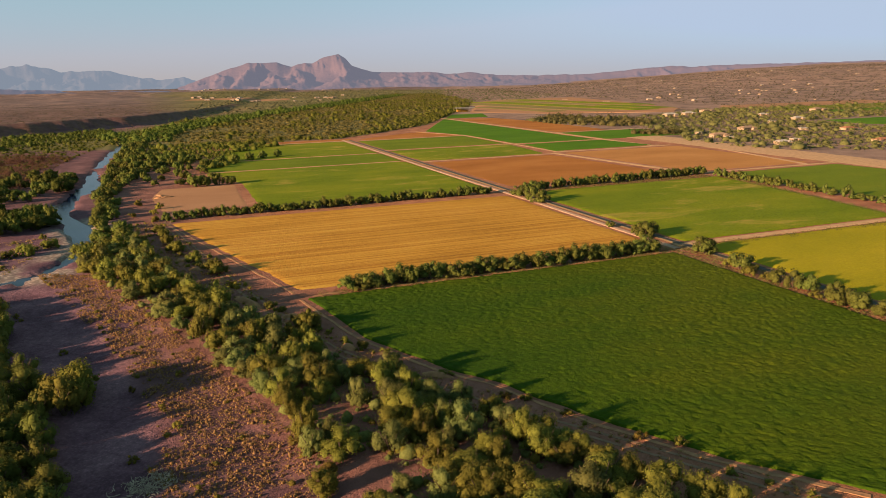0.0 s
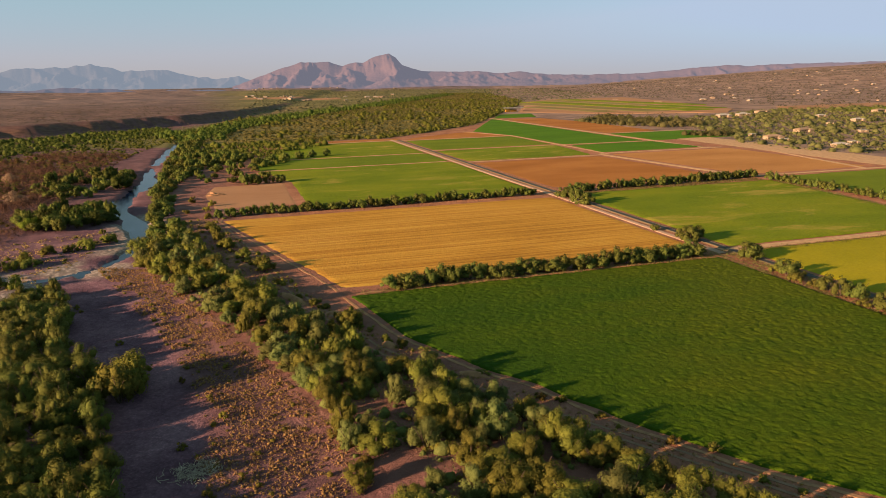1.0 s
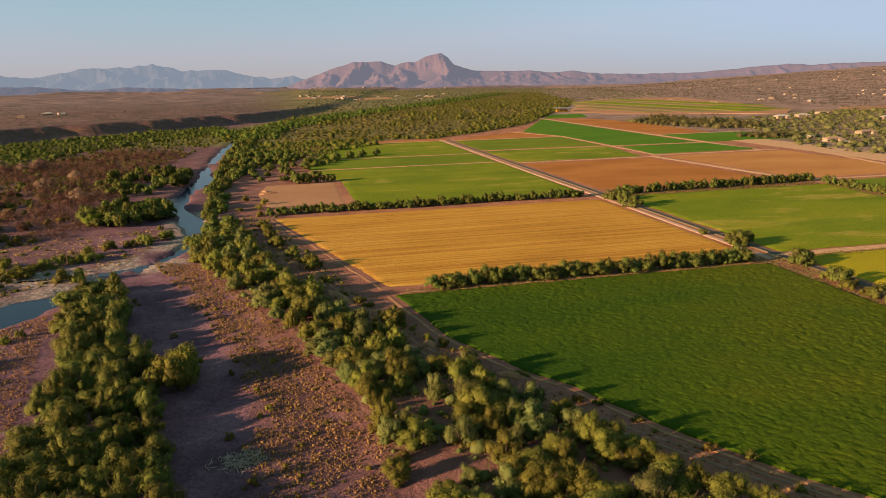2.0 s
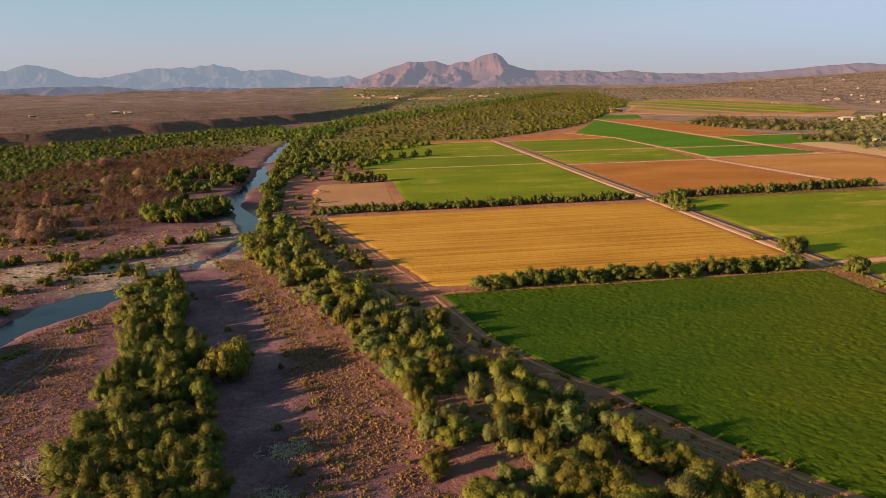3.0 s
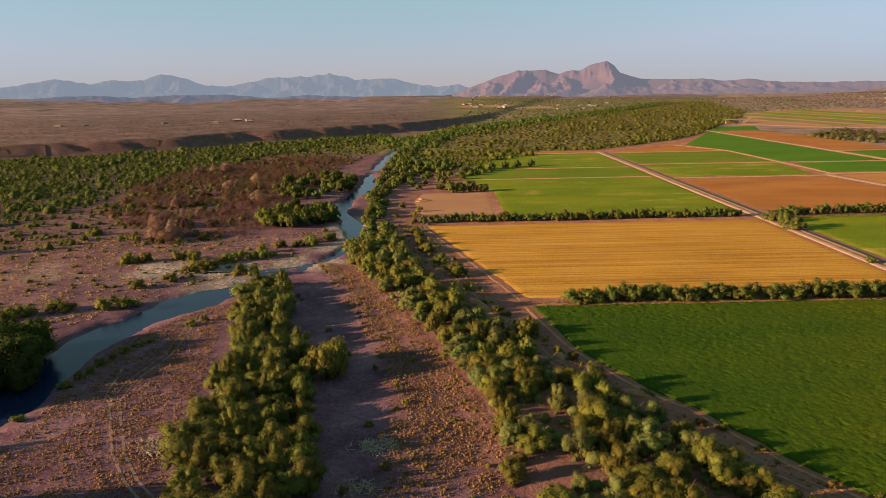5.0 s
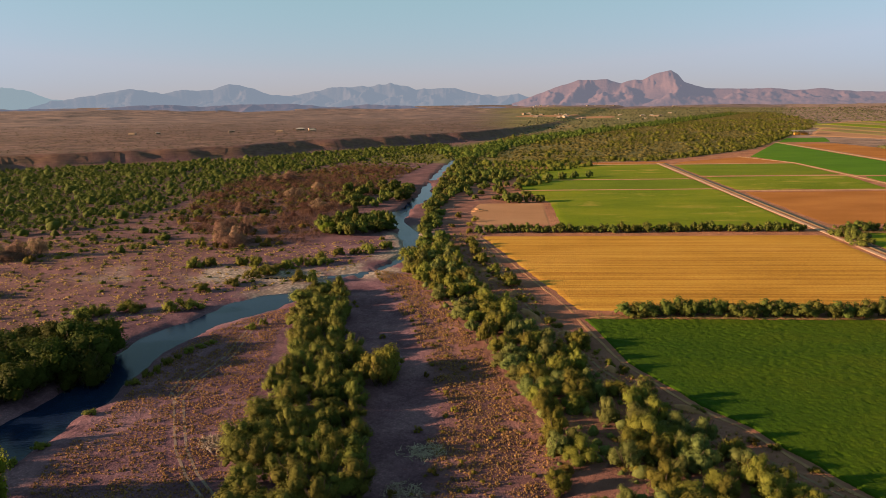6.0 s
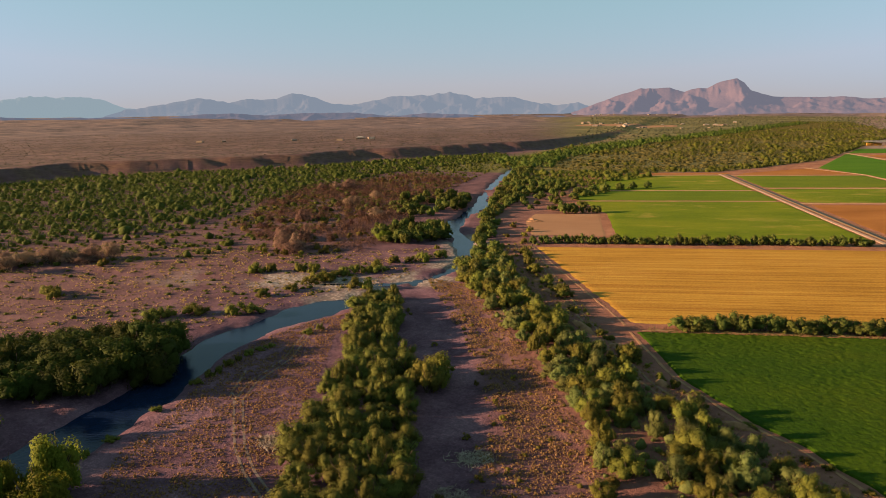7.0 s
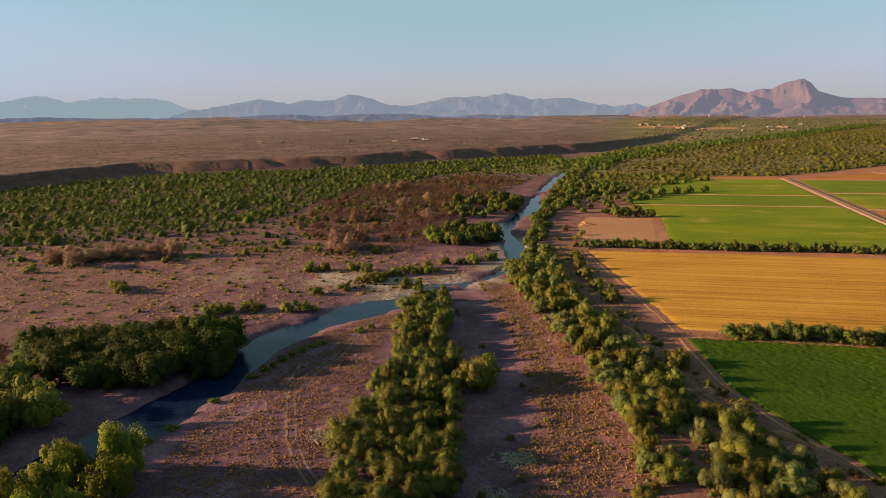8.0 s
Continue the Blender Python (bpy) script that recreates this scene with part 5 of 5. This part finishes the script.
dirt_strip("ditch_bank", FIELD_EDGE, 0.8, 0.07, "raised orange ditch bank at the field's edge", "earth bank", 1.5, DIRT_PILE, 0.6)
dirt_strip("ditch_bank", [plan(u - 1.6, v) for v, u in ((166, 26), (204, 16), (254, 2.5), (273, -2.5))], 0.7, 0.06, "raised orange ditch bank at the field's edge", "earth bank", 1.5, DIRT_PILE, 0.6)
dirt_strip("ditch_bank", [plan(u, 162) for u in (28, 70, 130)], 0.9, 0.10, "low dry bank along the hedgerow", "earth bank", 1.5, DIRT_PILE, 0.6)

# a pair of wheel ruts on the spit
RUT = [(-46, 42), (-58.4, 55.5), (-69.2, 61.4), (-77, 67), (-83.9, 73.4), (-92.2, 81.4), (-96.7, 89.9), (-100.5, 105), (-108, 120), (-113, 132)]
for off in (-0.85, 0.85):
    dirt_strip("wheel_rut", [(x + off * 0.75, y + off * 0.66) for x, y in RUT], 0.55, 0.03, "pale wheel rut worn into the sand", "track", 3.0, RUT_SAND)
    dirt_strip("wheel_rut", [(x + off * 0.6, y - off * 0.8) for x, y in [(-92, 81), (-96, 83), (-103, 94)]], 0.45, 0.04, "pale wheel rut worn into the sand", "track", 3.0, RUT_SAND)


# ---- bleached driftwood left by floods ----
def driftwood(x, y, seed):
    r = np.random.default_rng(seed)
    top = empty("driftwood_pile", x, y, height_at(x, y))
    tagged(top, "tangle of bleached driftwood branches on the sand", "driftwood", "driftwood on the sand")
    for k in range(40):
        a, px, py = r.uniform(0, math.tau), r.normal(0, 1.5), r.normal(0, 1.1)
        l = r.uniform(0.6, 1.8)
        bm = bmesh.new()
        mid = (px + 0.4 * l * math.cos(a + 0.2), py + 0.4 * l * math.sin(a + 0.2), r.uniform(0.12, 0.35))
        limb(bm, (px, py, r.uniform(0.0, 0.12)), mid, 0.07, 0.05)
        a2 = a - 0.4
        foot = [v for v in bm.verts][5:]
        way = Vector((math.cos(a2), math.sin(a2), 0.15))
        bridge(bm, foot, ring(bm, Vector(mid) + way * 0.5 * l, way, 0.02, 5))
        part("branch", bm, DRIFT, top)


for k, (x, y) in enumerate([(-38.5, 84), (-40.5, 82), (-36.5, 71.5), (-74, 71.5), (-71.5, 69.5)]):
    driftwood(x, y, 300 + k)


# ---- houses ----
def make_house(width, depth, height, roof, wall, flat=False, seed=0):
    r = np.random.default_rng(seed)
    top = empty("house", 0, 0, 0)
    bm = bmesh.new()
    box(bm, 0, 0, height / 2 - 0.1, width, depth, height + 0.2)
    box(bm, width * 0.3, -depth * 0.55, height * 0.45 - 0.1, width * 0.34, depth * 0.5, height * 0.9)
    part("wall", bm, wall, top)
    bm = bmesh.new()
    if flat:
        box(bm, 0, 0, height + 0.2, width + 0.5, depth + 0.5, 0.4)
        box(bm, width * 0.3, -depth * 0.55, height * 0.9 + 0.1, width * 0.34 + 0.4, depth * 0.5 + 0.4, 0.3)
    else:
        for cx, cy, w, d, z0, rise in ((0, 0, width + 1.2, depth + 1.2, height, 1.7), (width * 0.3, -depth * 0.5, width * 0.34 + 1, depth * 0.6 + 1, height * 0.9, 1.2)):
            low = [bm.verts.new((cx + sx * w / 2, cy + sy * d / 2, z0)) for sx, sy in ((-1, -1), (1, -1), (1, 1), (-1, 1))]
            inset = min(w, d) / 2
            if w > d:
                a, b = bm.verts.new((cx - w / 2 + inset, cy, z0 + rise)), bm.verts.new((cx + w / 2 - inset, cy, z0 + rise))
                faces = ((low[0], low[1], b, a), (low[1], low[2], b), (low[2], low[3], a, b), (low[3], low[0], a))
            else:
                a, b = bm.verts.new((cx, cy - d / 2 + inset, z0 + rise)), bm.verts.new((cx, cy + d / 2 - inset, z0 + rise))
                faces = ((low[0], low[1], a), (low[1], low[2], b, a), (low[2], low[3], b), (low[3], low[0], a, b))
            for f in faces:
                bm.faces.new(f)
            bm.faces.new(low[::-1])
    part("roof", bm, roof, top)
    for side in (-1, 1):
        for k in range(3):
            x = (-0.36 + 0.26 * k) * width
            if side < 0 and k == 2:
                continue
            bm = bmesh.new()
            for dx, dz, w, h in ((-0.72, 0, 0.1, 1.3), (0.72, 0, 0.1, 1.3), (0, 0.6, 1.34, 0.1), (0, -0.6, 1.34, 0.1)):
                box(bm, x + dx, side * (depth / 2 + 0.03), height * 0.55 + dz, w, 0.12, h)
            window = part("window", bm, ROOF_WHITE, top)
            bm = bmesh.new()
            box(bm, x, side * (depth / 2 + 0.01), height * 0.55, 1.34, 0.06, 1.1)
            part("pane", bm, PANE, window, "dark window glass")
    bm = bmesh.new()
    box(bm, -0.22 * width + 1.4, -depth / 2 - 0.03, 1.05, 1.0, 0.1, 2.1)
    door = part("door", bm, DOOR_WOOD, top)
    bm = bmesh.new()
    box(bm, -0.22 * width + 1.78, -depth / 2 - 0.11, 1.0, 0.12, 0.06, 0.04)
    part("handle", bm, RUST, door)
    return top


KINDS = [(make_house(17, 9, 3.2, ROOF_TAN, STUCCO), "single-storey stucco house with a tan hipped roof among trees"),
         (make_house(15, 9, 3.2, ROOF_WHITE, STUCCO), "single-storey house with a white roof among trees"),
         (make_house(16, 10, 3.0, ROOF_RED, STUCCO), "single-storey stucco house with a clay tile roof among trees"),
         (make_house(12, 8, 3.2, ROOF_WHITE, STUCCO, True), "flat-roofed pale stucco house")]


def settle(kind, x, y, turn, scale, group):
    ob, label = KINDS[kind]
    t = copy_thing(ob, pose(x, y, height_at(x, y), 0, 0, turn) @ Matrix.Scale(scale, 4))
    tagged(t, label, "house", group)


for k, (x, y, kind, turn, s) in enumerate([(212, 762, 0, 10, 1.1), (260, 832, 1, 20, 1.3), (290, 858, 1, 15, 1.2), (330, 910, 0, 25, 1.2), (214, 560, 0, 12, 1.0), (217, 546, 3, 12, 0.6), (260, 619, 0, 25, 1.1),
                                           (234, 496, 1, 15, 0.9), (253, 518, 3, 20, 0.7), (322, 709, 3, 30, 0.7), (363, 742, 1, 20, 1.0), (457, 887, 0, 25, 1.3), (303, 496, 2, 20, 1.0), (306, 614, 3, 10, 0.7),
                                           (210, 594, 3, 40, 0.6), (361, 819, 1, 20, 0.9), (339, 605, 2, 20, 0.9)]):
    settle(kind, x, y, turn, 0.75 * s, "houses in the village")
for x, y, kind, s in [(-755, 842, 3, 0.7), (-676, 858, 0, 0.6), (-682, 917, 1, 0.9), (-664, 922, 3, 0.85), (-847, 784, 3, 0.6), (-872, 759, 0, 0.6), (-650, 905, 1, 0.6)]:
    settle(kind, x, y, 200 + 10 * kind, s, "ranch houses on the plateau")
hills = np.random.default_rng(91)
for k in range(64):
    az, dist = radians(hills.uniform(9, 33)), hills.uniform(1300, 3300)
    settle(int(hills.choice([1, 1, 3, 0])), dist * math.sin(az), dist * math.cos(az), hills.uniform(0, 90), hills.uniform(0.4, 0.75), "houses on the far hills")
for k in range(40):
    az, dist = radians(hills.uniform(-19, -7)), hills.uniform(1750, 2300) if k < 26 else hills.uniform(3300, 3700)
    settle(int(hills.choice([1, 3, 3, 0])), dist * math.sin(az), dist * math.cos(az), hills.uniform(0, 90), hills.uniform(0.55, 1.0), "buildings of the far town")
for ob, _ in KINDS:
    for o in (*ob.children_recursive, ob):
        bpy.data.objects.remove(o)


def hay_shed(x, y, turn):
    top = empty("hay_shed", x, y, 0, radians(turn))
    tagged(top, "open-sided steel hay shed with a pale roof", "shed")
    for sx in (-14, -5, 5, 14):
        for sy in (-5, 5):
            bm = bmesh.new()
            limb(bm, (sx, sy, -0.2), (sx, sy, 5), 0.18, 0.18, 6)
            part("post", bm, RUST, top)
    bm = bmesh.new()
    v = [bm.verts.new(p) for p in ((-16, -6.5, 4.8), (16, -6.5, 4.8), (16, 0, 6.4), (-16, 0, 6.4), (16, 6.5, 4.8), (-16, 6.5, 4.8))]
    bm.faces.new((v[0], v[1], v[2], v[3]))
    bm.faces.new((v[3], v[2], v[4], v[5]))
    bmesh.ops.solidify(bm, geom=bm.faces[:], thickness=0.15)
    part("roof", bm, ROOF_WHITE, top)
    bm = bmesh.new()
    box(bm, -3, 0, 1.4, 18, 8, 2.8)
    part("hay_block", bm, STUBBLE, top, "stacked straw bales")


hay_shed(29, 1050, 25)

for protos in PROTO.values():
    for t in protos:
        for o in (*t.children_recursive, t):
            bpy.data.objects.remove(o)
